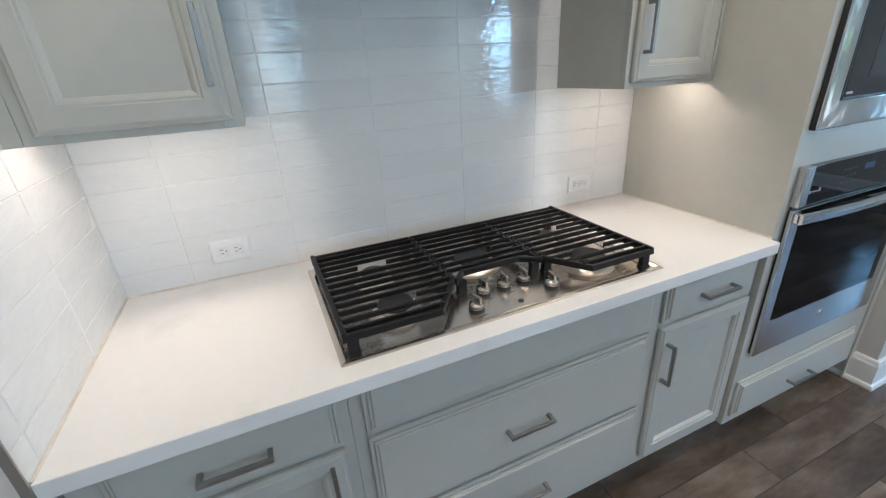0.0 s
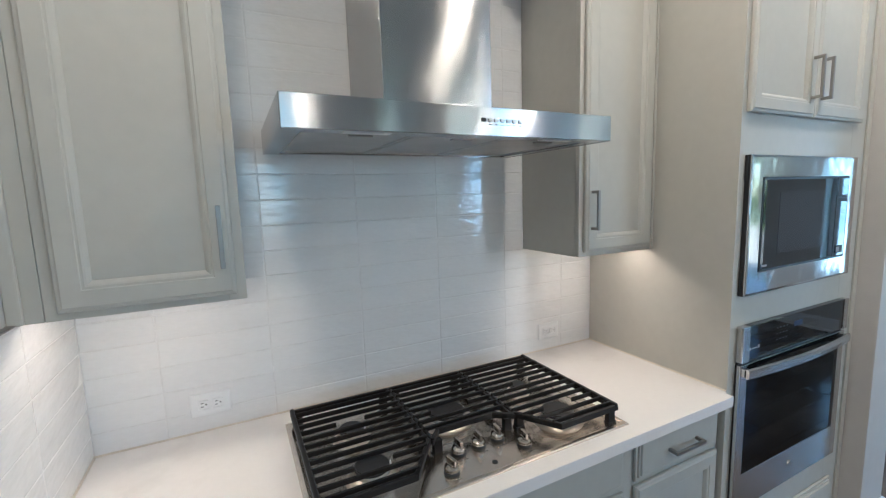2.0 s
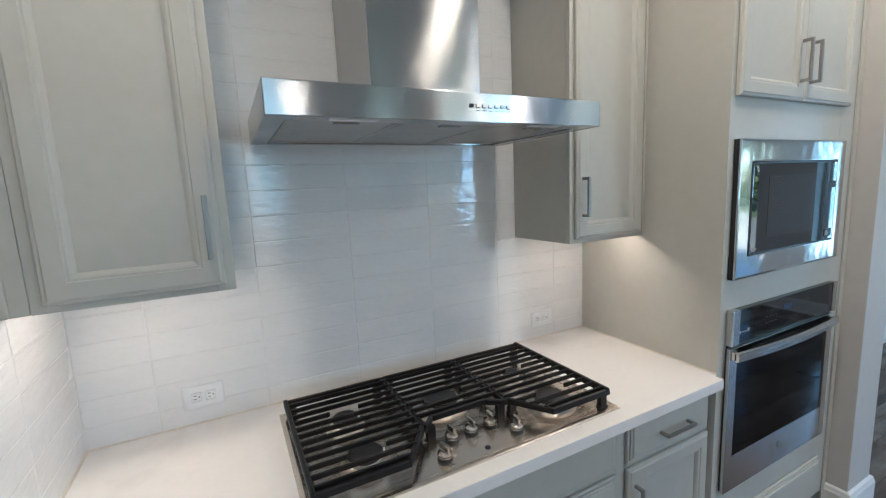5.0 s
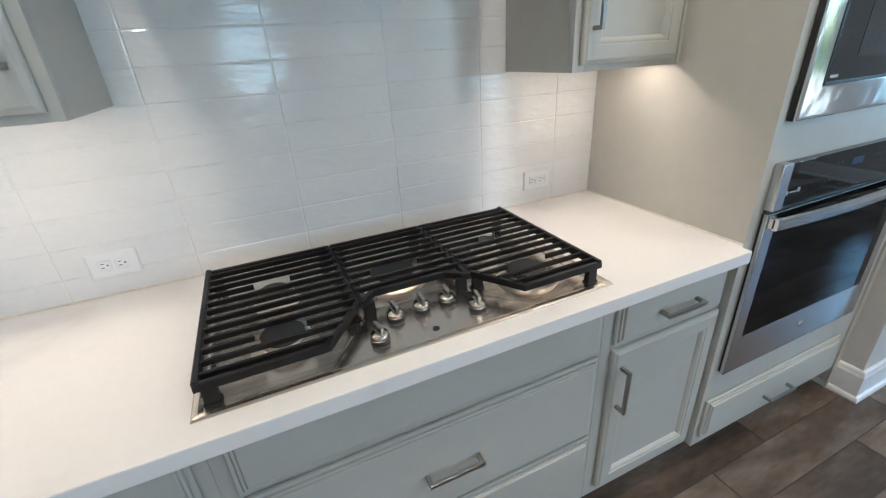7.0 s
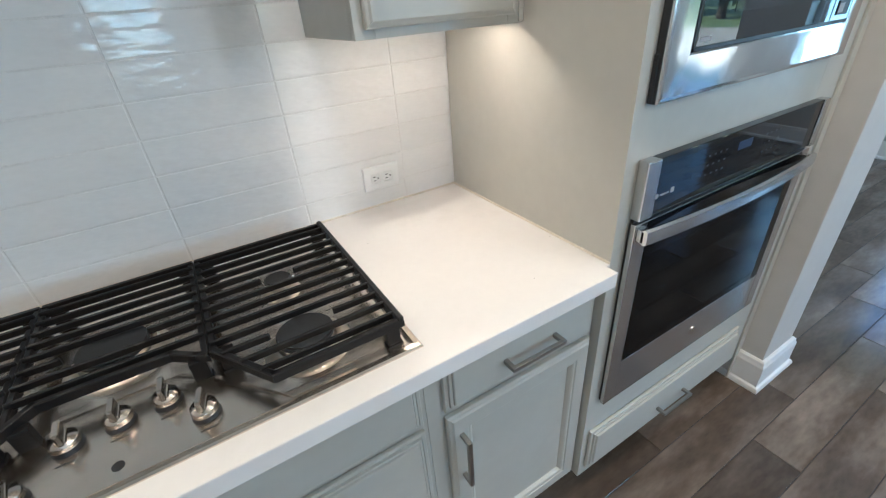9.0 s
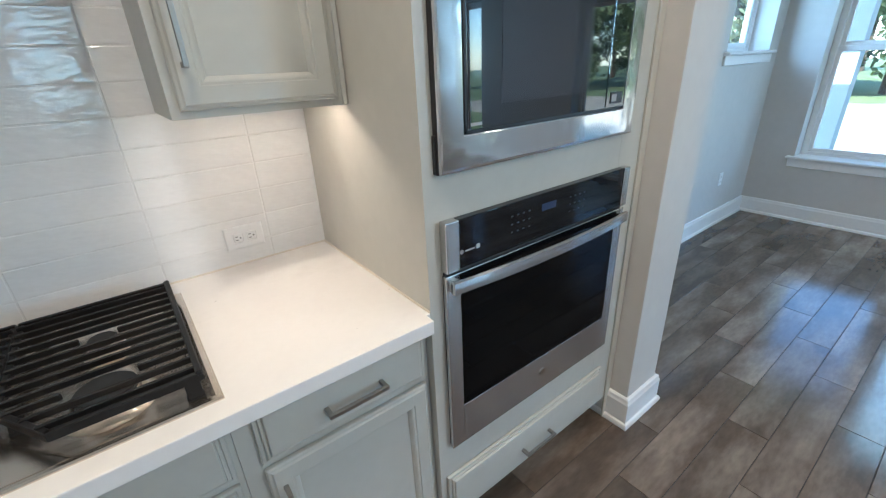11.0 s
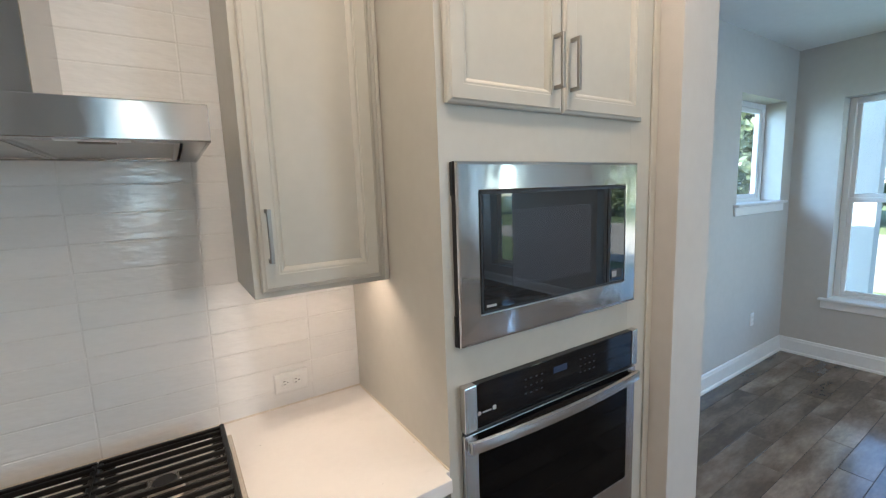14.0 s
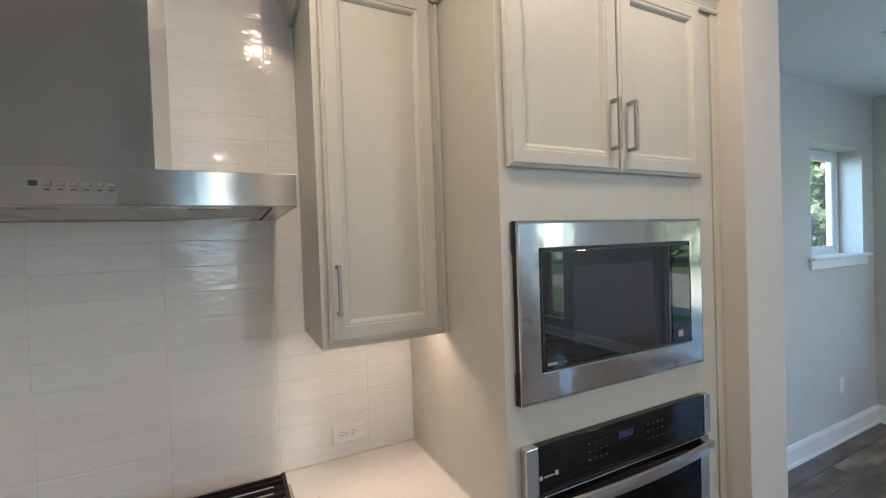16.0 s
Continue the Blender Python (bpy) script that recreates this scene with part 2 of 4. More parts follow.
def bar(p, q, w, z0, z1, ext=0.0, bev=0.0):
    """A straight bar in plan from p to q."""
    d = Vector((q[0] - p[0], q[1] - p[1], 0))
    length = d.length + 2 * ext
    bm = box(-length / 2, length / 2, -w / 2, w / 2, z0, z1, bev, 1)
    bmesh.ops.rotate(bm, matrix=Matrix.Rotation(math.atan2(d.y, d.x), 3, "Z"), verts=bm.verts)
    bmesh.ops.translate(bm, vec=((p[0] + q[0]) / 2, (p[1] + q[1]) / 2, 0), verts=bm.verts)
    return bm


def framed(x0, x1, z0, z1, yb, loops):
    """A front facing -y, built from nested rectangles: (inset, how far it stands out)."""
    bm = bmesh.new()
    rings = []
    for ins, out in loops:
        rings.append([bm.verts.new((x, yb - out, z)) for x, z in
                      ((x0 + ins, z0 + ins), (x1 - ins, z0 + ins), (x1 - ins, z1 - ins), (x0 + ins, z1 - ins))])
    for a, b in zip(rings, rings[1:]):
        for i in range(4):
            bm.faces.new((a[i], a[(i + 1) % 4], b[(i + 1) % 4], b[i]))
    bm.faces.new(rings[-1])
    bm.faces.new(rings[0][::-1])
    bmesh.ops.recalc_face_normals(bm, faces=bm.faces[:])
    return bm


def sweep(path, profile):
    """A moulding: the profile (out, z) carried along a path in plan, mitred, standing out to the right of travel."""
    bm = bmesh.new()
    rings = []
    pts = [Vector((*p, 0)) for p in path]
    for i, p in enumerate(pts):
        ns = []
        if i > 0:
            d = (p - pts[i - 1]).normalized()
            ns.append(Vector((d.y, -d.x, 0)))
        if i < len(pts) - 1:
            d = (pts[i + 1] - p).normalized()
            ns.append(Vector((d.y, -d.x, 0)))
        m = sum(ns, Vector()) / len(ns)
        m = m / m.length_squared
        rings.append([bm.verts.new((p.x + m.x * o, p.y + m.y * o, z)) for o, z in profile])
    k = len(profile)
    for a, b in zip(rings, rings[1:]):
        for i in range(k):
            bm.faces.new((a[i], a[(i + 1) % k], b[(i + 1) % k], b[i]))
    bm.faces.new(rings[0])
    bm.faces.new(rings[-1][::-1])
    bmesh.ops.recalc_face_normals(bm, faces=bm.faces[:])
    return bm


def closed_frame(outline, w, z0, z1):
    """A mitred frame of bars along a closed outline in plan, with eased edges."""
    bm = bmesh.new()
    pts = [Vector((*p, 0)) for p in outline]
    c = 0.002
    prof = [(-w / 2, z0), (w / 2, z0), (w / 2, z1 - c), (w / 2 - c, z1), (-w / 2 + c, z1), (-w / 2, z1 - c)]
    rings = []
    for i, p in enumerate(pts):
        d0, d1 = (p - pts[i - 1]).normalized(), (pts[(i + 1) % len(pts)] - p).normalized()
        m = (Vector((d0.y, -d0.x, 0)) + Vector((d1.y, -d1.x, 0))) / 2
        m = m / m.length_squared
        rings.append([bm.verts.new((p.x + m.x * o, p.y + m.y * o, z)) for o, z in prof])
    for i, a in enumerate(rings):
        b = rings[(i + 1) % len(rings)]
        for k in range(6):
            bm.faces.new((a[k], a[(k + 1) % 6], b[(k + 1) % 6], b[k]))
    bmesh.ops.recalc_face_normals(bm, faces=bm.faces[:])
    return bm


def mesh_of(name, bm, mat, smooth=False):
    me = bpy.data.meshes.new(name)
    bm.to_mesh(me)
    bm.free()
    me.materials.append(mat)
    if smooth:
        me.polygons.foreach_set("use_smooth", [True] * len(me.polygons))
    return me


def thing(name, at, label, category, group=""):
    ob = new(name)
    ob.empty_display_size = 0.05
    ob.location = at
    return tagged(ob, label, category, group)


def part(name, bm, mat, parent, label="", smooth=False):
    """Links a mesh, given in world places, as one part under a thing or a part."""
    top = parent
    while top.parent:
        top = top.parent
    bmesh.ops.translate(bm, vec=-top.location, verts=bm.verts)
    ob = new(name, mesh_of(name, bm, mat, smooth))
    ob.parent = parent
    return tagged(ob, label)


def structure(name, bm, mat, label, category):
    return tagged(new(name, mesh_of(name, bm, mat)), label, category, kind="structure")


def spans(lo, hi, cuts):
    return sorted({lo, hi, *[c for c in cuts if lo < c < hi]})


def wall_y(x0, x1, y0, y1, holes, z0=0.0, z1=CEIL):
    """A wall along x with rectangular holes (x0, x1, z0, z1)."""
    xs = spans(x0, x1, [v for h in holes for v in h[:2]])
    out = []
    for a, b in zip(xs, xs[1:]):
        zs = spans(z0, z1, [v for h in holes if h[0] < (a + b) / 2 < h[1] for v in h[2:]])
        for c, d in zip(zs, zs[1:]):
            if not any(h[0] < (a + b) / 2 < h[1] and h[2] < (c + d) / 2 < h[3] for h in holes):
                out.append(box(a, b, y0, y1, c, d))
    return merged(*out)


def wall_x(x0, x1, y0, y1, holes):
    """A wall along y with rectangular holes (y0, y1, z0, z1)."""
    bm = wall_y(y0, y1, -x1, -x0, holes)
    bmesh.ops.rotate(bm, matrix=Matrix.Rotation(radians(90), 3, "Z"), verts=bm.verts)
    return bm


# ---- the large structure ----
W = 6.22            # inner face of the wall beyond the breakfast corner
N = 0.05            # inner face of its back wall
S = -6.5            # inner face of the wall behind the camera
OUT = 0.24          # thickness of the outer walls
COL0, COL1, COLY = 2.82, 3.05, -0.722
WIN1 = (5.15, 6.01, 1.445, 2.33)
WIN2 = (-1.20, -0.28, 0.56, 2.32)
WIN2B = (-2.14, -1.26, 0.56, 2.32)
DOOR = (-3.48, -2.70, 0.0, 2.10)
WIN3 = (-5.75, -5.18, 0.30, 2.32)
SOUTH = [(0.60, 1.45, 1.15, 2.35), (2.55, 3.25, 1.15, 2.35), (4.00, 4.75, 1.15, 2.35), (5.00, 5.75, 1.15, 2.35)]

floor = structure("floor", box(-0.2, W + 0.25, S - 0.25, N + 0.25, -0.12, -0.004), PLANK_GROUT, "dark wood-look tile plank floor with thin grout lines", "floor")
structure("ceiling", box(-0.2, W + 0.25, S - 0.25, N + 0.25, CEIL, CEIL + 0.15), CEILING, "smooth white painted ceiling", "ceiling")
wall_back = structure("wall_back", box(-0.15, COL0, 0.0014, 0.20, 0, CEIL), GROUT, "kitchen back wall covered in glossy white stacked tile", "wall")
wall_left = structure("wall_left", box(-0.15, -0.010, S, 0.002, 0, CEIL), WALL, "greige painted side wall with a tiled splashback", "wall")
structure("wall_nook", wall_y(COL1, W + OUT, N, N + OUT, [WIN1]), WALL, "light grey painted wall with a small square window", "wall")
structure("wall_far", wall_x(W, W + OUT, S, N, [WIN2, WIN2B, DOOR, WIN3]), WALL, "light grey painted wall with a tall sash window", "wall")
structure("wall_behind", wall_y(-0.15, W + OUT, S - OUT, S, SOUTH), WALL, "plain grey painted wall with windows", "wall")
structure("wall_end", box(COL0, COL1, COLY, N + OUT, 0, CEIL, 0.004), WALL, "painted wall end beside the oven cabinet", "wall")

BASE_PROFILE = [(0, 0), (0.030, 0), (0.030, 0.010), (0.026, 0.020), (0.018, 0.025), (0.018, 0.118), (0.014, 0.128), (0.012, 0.140), (0.006, 0.146), (0, 0.146)]
structure("baseboard", sweep([(COL0, -0.56), (COL0, COLY), (COL1, COLY), (COL1, N), (W, N), (W, DOOR[1] + 0.06)], BASE_PROFILE), TRIM,
          "tall white moulded baseboard with shoe moulding", "baseboard")
structure("baseboard", sweep([(W, DOOR[0] - 0.06), (W, S), (-0.010, S), (-0.010, -0.75)], BASE_PROFILE), TRIM,
          "tall white moulded baseboard with shoe moulding", "baseboard")


def window(name, axis, face, a0, a1, z0, z1, sash, label, sill=True, mullion=False):
    """A vinyl window in a wall hole; axis 'y' faces -y at y=face, axis 'x' faces -x at x=face."""
    w = tagged(new(name), label, "window", kind="structure")

    def put(u0, u1, d0, d1, c0, c1, bev=0.0):
        if axis == "y":
            return box(u0, u1, face + d0, face + d1, c0, c1, bev, 1)
        if axis == "s":
            return box(u0, u1, face - d1, face - d0, c0, c1, bev, 1)
        return box(face + d0, face + d1, u0, u1, c0, c1, bev, 1)
    f, d0, d1 = 0.045, 0.155, 0.215
    part("window_frame", merged(put(a0, a0 + f, d0, d1, z0, z1, 0.004), put(a1 - f, a1, d0, d1, z0, z1, 0.004),
                                put(a0 + f, a1 - f, d0, d1, z1 - f, z1, 0.004), put(a0 + f, a1 - f, d0, d1, z0, z0 + f, 0.004)), VINYL, w)
    mid = (z0 + z1) / 2 + 0.01
    if sash:
        part("meeting_rail", put(a0 + f, a1 - f, d0 + 0.005, d1 - 0.005, mid - 0.022, mid + 0.022, 0.004), VINYL, w)
        for lo, hi, dd in ((z0 + f, mid - 0.022, 0.0), (mid + 0.022, z1 - f, 0.02)):
            part("sash", merged(put(a0 + f, a0 + f + 0.03, d0 + 0.012 + dd, d0 + 0.034 + dd, lo, hi, 0.003), put(a1 - f - 0.03, a1 - f, d0 + 0.012 + dd, d0 + 0.034 + dd, lo, hi, 0.003),
                                put(a0 + f + 0.03, a1 - f - 0.03, d0 + 0.012 + dd, d0 + 0.034 + dd, lo, lo + 0.03, 0.003)), VINYL, w)
            p = part("pane", put(a0 + f + 0.03, a1 - f - 0.03, d0 + 0.022 + dd, d0 + 0.026 + dd, lo, hi), GLASS, w)
            p.visible_shadow = False
    else:
        part("sash", merged(put(a0 + f, a0 + f + 0.04, d0 + 0.012, d0 + 0.04, z0 + f, z1 - f, 0.004), put(a1 - f - 0.04, a1 - f, d0 + 0.012, d0 + 0.04, z0 + f, z1 - f, 0.004),
                            put(a0 + f + 0.04, a1 - f - 0.04, d0 + 0.012, d0 + 0.04, z0 + f, z0 + f + 0.04, 0.004), put(a0 + f + 0.04, a1 - f - 0.04, d0 + 0.012, d0 + 0.04, z1 - f - 0.04, z1 - f, 0.004)), VINYL, w)
        p = part("pane", put(a0 + f + 0.04, a1 - f - 0.04, d0 + 0.024, d0 + 0.028, z0 + f + 0.04, z1 - f - 0.04), GLASS, w)
        p.visible_shadow = False
    if mullion:
        part("mullion", put((a0 + a1) / 2 - 0.04, (a0 + a1) / 2 + 0.04, d0 - 0.004, d1 + 0.004, z0, z1, 0.004), VINYL, w)
    if sill:
        part("window_sill", put(a0 - 0.055, a1 + 0.055, -0.045, 0.0, z0 - 0.004, z0 + 0.020, 0.006), TRIM, w)
        part("stool", put(a0 + 0.002, a1 - 0.002, 0.0, d0, z0 - 0.002, z0 + 0.016), TRIM, w)
        part("apron", put(a0 - 0.04, a1 + 0.04, -0.017, 0.002, z0 - 0.075, z0 - 0.004, 0.005), TRIM, w)
    return w


window("window_1", "y", N, *WIN1, False, "small square white vinyl window with white sill")
window("window_2", "x", W, *WIN2, True, "tall white single-hung window with white sill")
window("window_8", "x", W, *WIN2B, True, "tall white single-hung window with white sill")
window("window_3", "x", W, *WIN3, False, "tall narrow white vinyl window", sill=False)
window("door_1", "x", W, *DOOR, False, "white framed glass patio door, closed", sill=False)
for i, hole in enumerate(SOUTH):
    window("window_%d" % (4 + i), "s", S, *hole, True, "white double window of the living area", sill=True)

# ---- outdoors ----
structure("ground", box(-90, 90, -90, 90, -0.50, -0.30), GRASS, "green lawn around the house", "ground")


def patch(name, cx, cy, rx, ry, z, mat, label):
    bm = bmesh.new()
    vs = [bm.verts.new((cx + rx * math.cos(a) * (1 + 0.2 * noise.noise(Vector((math.cos(a) * 2, math.sin(a) * 2, cx)))),
                        cy + ry * math.sin(a) * (1 + 0.2 * noise.noise(Vector((math.cos(a) * 2, math.sin(a) * 2, cy + 7)))), z))
          for a in [i * math.tau / 48 for i in range(48)]]
    bm.faces.new(vs)
    ext = bmesh.ops.extrude_face_region(bm, geom=bm.faces[:])
    bmesh.ops.translate(bm, vec=(0, 0, -0.03), verts=[v for v in ext["geom"] if isinstance(v, bmesh.types.BMVert)])
    bmesh.ops.recalc_face_normals(bm, faces=bm.faces[:])
    structure(name, bm, mat, label, "ground")


patch("sand_patch", 16.5, -3.0, 5.5, 14.0, -0.29, SAND, "bare pale sandy soil beyond the lawn")
structure("patio", box(W + OUT, 9.0, -7.0, -1.45, -0.40, -0.06, 0.01), CONCRETE, "pale concrete patio slab", "pavement")

porch = thing("porch", (8.25, -0.05, -0.30), "pale stucco porch with a square post and an unseen shading cover", "porch")
post = part("post", box(8.14, 8.36, -0.16, 0.06, -0.30, 3.0, 0.006), STUCCO, porch, "square pale post")
part("base_trim", box(8.11, 8.39, -0.19, 0.09, -0.30, -0.10, 0.01), STUCCO, post)
part("beam", box(8.12, 8.38, -7.0, 0.10, 3.0, 3.25, 0.006), STUCCO, porch)
# unseen slab, added to keep sun and sky light off the post
part("shade_cover", box(W + OUT, 8.60, -7.1, 0.20, 3.25, 3.38, 0.01), CEILING, porch)


def tree(seed, height, crown_low, spread, leaves):
    rnd = random.Random(seed)
    t = thing("tree", (0, 0, 0), "tall green leafy tree at the edge of the lot", "tree", "trees around the lot")
    bm = bmesh.new()
    n, rings = 8, []
    lean = (rnd.uniform(-0.3, 0.3), rnd.uniform(-0.3, 0.3))
    for k in range(7):
        f = k / 6
        r = 0.20 * (1 - f) + 0.03
        rings.append([bm.verts.new((lean[0] * f * f + r * math.cos(i * math.tau / n), lean[1] * f * f + r * math.sin(i * math.tau / n), f * height * 0.92)) for i in range(n)])
    for a, b in zip(rings, rings[1:]):
        for i in range(n):
            bm.faces.new((a[i], a[(i + 1) % n], b[(i + 1) % n], b[i]))
    tips = []
    for k in range(16):
        h = rnd.uniform(crown_low, height * 0.9)
        a = rnd.uniform(0, math.tau)
        reach = spread * rnd.uniform(0.5, 1.0) * (1.1 - 0.6 * (h - crown_low) / (height - crown_low))
        p, q = Vector((0, 0, h)), Vector((reach * math.cos(a), reach * math.sin(a), h + reach * rnd.uniform(0.15, 0.6)))
        tips.append((p, q))
        side = Vector((-math.sin(a), math.cos(a), 0))
        up = Vector((0, 0, 1))
        v = [bm.verts.new(p + 0.05 * s * side + 0.05 * u * up) for s, u in ((1, 0), (-0.5, 0.8), (-0.5, -0.8))]
        e = bm.verts.new(q)
        for i in range(3):
            bm.faces.new((v[i], v[(i + 1) % 3], e))
    part("trunk", bm, BARK, t, "rough brown trunk with bare limbs")
    bm = bmesh.new()
    for k in range(leaves):
        p, q = rnd.choice(tips)
        c = p.lerp(q, rnd.uniform(0.35, 1.1)) + Vector([rnd.gauss(0, 0.33) for _ in range(3)])
        s = rnd.uniform(0.09, 0.20)
        u = Vector([rnd.gauss(0, 1) for _ in range(3)]).normalized()
        w = u.orthogonal().normalized() * s * 0.55
        u = u * s
        bm.faces.new([bm.verts.new(c + d) for d in (-u, w, u, -w)])
    part("crown", bm, LEAF, t, "loose crown of small green leaves")
    return t


rt = random.Random(5)
kinds = [tree(1, 11, 2.2, 2.3, 5200), tree(2, 13, 3.5, 2.0, 4600), tree(3, 8, 0.9, 2.2, 5200)]
spots = [(rt.uniform(30, 42), y + rt.uniform(-1, 1)) for y in list(range(-30, 4, 3)) + list(range(4, 34, 7))]
spots += [(x + rt.uniform(-1, 1), rt.uniform(-30, -24)) for x in range(-4, 22, 4)]
spots += [(rt.uniform(46, 60), y + rt.uniform(-1, 1)) for y in range(6, 36, 6)]
low = [(rt.uniform(25, 29), y + rt.uniform(-0.6, 0.6)) for y in range(-24, 22, 2)]
for i, (tx, ty) in enumerate(spots):
    m = pose(tx, ty, -0.31, 0, 0, rt.uniform(0, 360))
    if i < 3:
        kinds[i].matrix_basis = m
    else:
        copy_thing(kinds[i % 3], m)
low += [(rt.uniform(21, 25), 4.0 + 0.9 * k + rt.uniform(-0.3, 0.3)) for k in range(12)]
for tx, ty in low:
    copy_thing(kinds[2], pose(tx, ty, -0.31, 0, 0, rt.uniform(0, 360)))


# ---- kitchen: cabinets ----
DOOR_LOOPS = [(0.004, 0), (0.004, 0.0028), (0, 0.0028), (0, 0.012), (0.003, 0.0155), (0.008, 0.0170), (0.012, 0.0205), (0.045, 0.0205), (0.047, 0.0178), (0.050, 0.0176),
              (0.052, 0.0180), (0.056, 0.0160), (0.061, 0.0105), (0.063, 0.0070), (0.066, 0.0070)]
DRAWER_LOOPS = [(0.004, 0), (0.004, 0.0028), (0, 0.0028), (0, 0.0090), (0.0015, 0.0110), (0.0080, 0.0115), (0.0092, 0.0090), (0.0108, 0.0090), (0.0118, 0.0150), (0.0165, 0.0160),
                (0.0180, 0.0145), (0.0192, 0.0190), (0.0215, 0.0205)]


def pull(parent, cx, cz, y, length, upright):
    """A square satin bar pull on a front at y."""
    h, t = length / 2, 0.0052
    if upright:
        bm = merged(box(cx - t, cx + t, y - 0.034, y - 0.0245, cz - h, cz + h, 0.0016), box(cx - t, cx + t, y - 0.026, y, cz - h, cz - h + 0.0105, 0.0012),
                    box(cx - t, cx + t, y - 0.026, y, cz + h - 0.0105, cz + h, 0.0012))
    else:
        bm = merged(box(cx - h, cx + h, y - 0.034, y - 0.0245, cz - t, cz + t, 0.0016), box(cx - h, cx - h + 0.0105, y - 0.026, y, cz - t, cz + t, 0.0012),
                    box(cx + h - 0.0105, cx + h, y - 0.026, y, cz - t, cz + t, 0.0012))
    part("handle", bm, NICKEL, parent, "satin nickel bar pull")


def front(parent, name, x0, x1, z0, z1, yb, handle=None):
    ob = part(name, framed(x0, x1, z0, z1, yb, DOOR_LOOPS if name == "door" else DRAWER_LOOPS), CABINET, parent)
    if handle:
        cx, cz, length, upright = handle
        pull(ob, cx, cz, yb - 0.0195, length, upright)
    return ob


FY = -0.61     # face of the base cabinets' frames
TOP = 0.876    # underside of the worktop


def base_body(parent, x0, x1):
    part("body", merged(box(x0 + 0.0003, x1 - 0.0003, FY, -0.002, 0.11, TOP - 0.001, 0.0006, 1), box(x0 + 0.0003, x1 - 0.0003, FY + 0.075, -0.002, 0.0, 0.109)), CABINET, parent)


c = thing("base_cabinet", (0.25, -0.3, 0), "light greige base cabinet with one drawer over a door", "cabinet", "base cabinets under the worktop")
base_body(c, 0.0, 0.505)
front(c, "drawer_front", 0.055, 0.480, 0.716, 0.866, FY, (0.272, 0.782, 0.140, False))
front(c, "door", 0.055, 0.480, 0.150, 0.700, FY, (0.445, 0.60, 0.140, True))

c = thing("base_cabinet", (0.97, -0.3, 0), "wide greige base cabinet with drawers under the cooktop", "cabinet", "base cabinets under the worktop")
base_body(c, 0.505, 1.428)
ffr = front(c, "false_front", 0.535, 1.416, 0.716, 0.866, FY)
for mx, mz, w in ((0.650, 0.838, 0.003), (0.712, 0.842, 0.0022)):
    part("scuff_mark", box(mx - w, mx + w, FY - 0.0203, FY - 0.0196, mz - 0.002, mz + 0.0016, 0.0003, 1), SCUFF, ffr)
front(c, "drawer_front", 0.535, 1.416, 0.418, 0.700, FY, (0.973, 0.556, 0.145, False))
front(c, "drawer_front", 0.535, 1.416, 0.150, 0.406, FY, (0.973, 0.275, 0.145, False))

c = thing("base_cabinet", (1.66, -0.3, 0), "narrow greige base cabinet with one drawer over a door", "cabinet", "base cabinets under the worktop")
base_body(c, 1.428, 1.901)
front(c, "drawer_front", 1.466, 1.884, 0.716, 0.866, FY, (1.682, 0.786, 0.148, False))
front(c, "door", 1.466, 1.884, 0.150, 0.700, FY, (1.495, 0.568, 0.152, True))

wt = thing("worktop", (0.95, -0.3, TOP), "white quartz worktop with eased edge and faint veins", "worktop")
bm = bmesh.new()
bm.faces.new([bm.verts.new((x, y, TOP)) for x, y in ((0.002, -0.001), (0.002, -0.668), (1.889, -0.668), (1.889, -0.637), (1.902, -0.637), (1.902, -0.001))])
ext = bmesh.ops.extrude_face_region(bm, geom=bm.faces[:])
bmesh.ops.translate(bm, vec=(0, 0, 0.914 - TOP), verts=[v for v in ext["geom"] if isinstance(v, bmesh.types.BMVert)])
bmesh.ops.recalc_face_normals(bm, faces=bm.faces[:])
bmesh.ops.bevel(bm, geom=bm.edges[:], offset=0.003, segments=2, affect="EDGES", profile=0.6)
part("slab", bm, QUARTZ, wt)


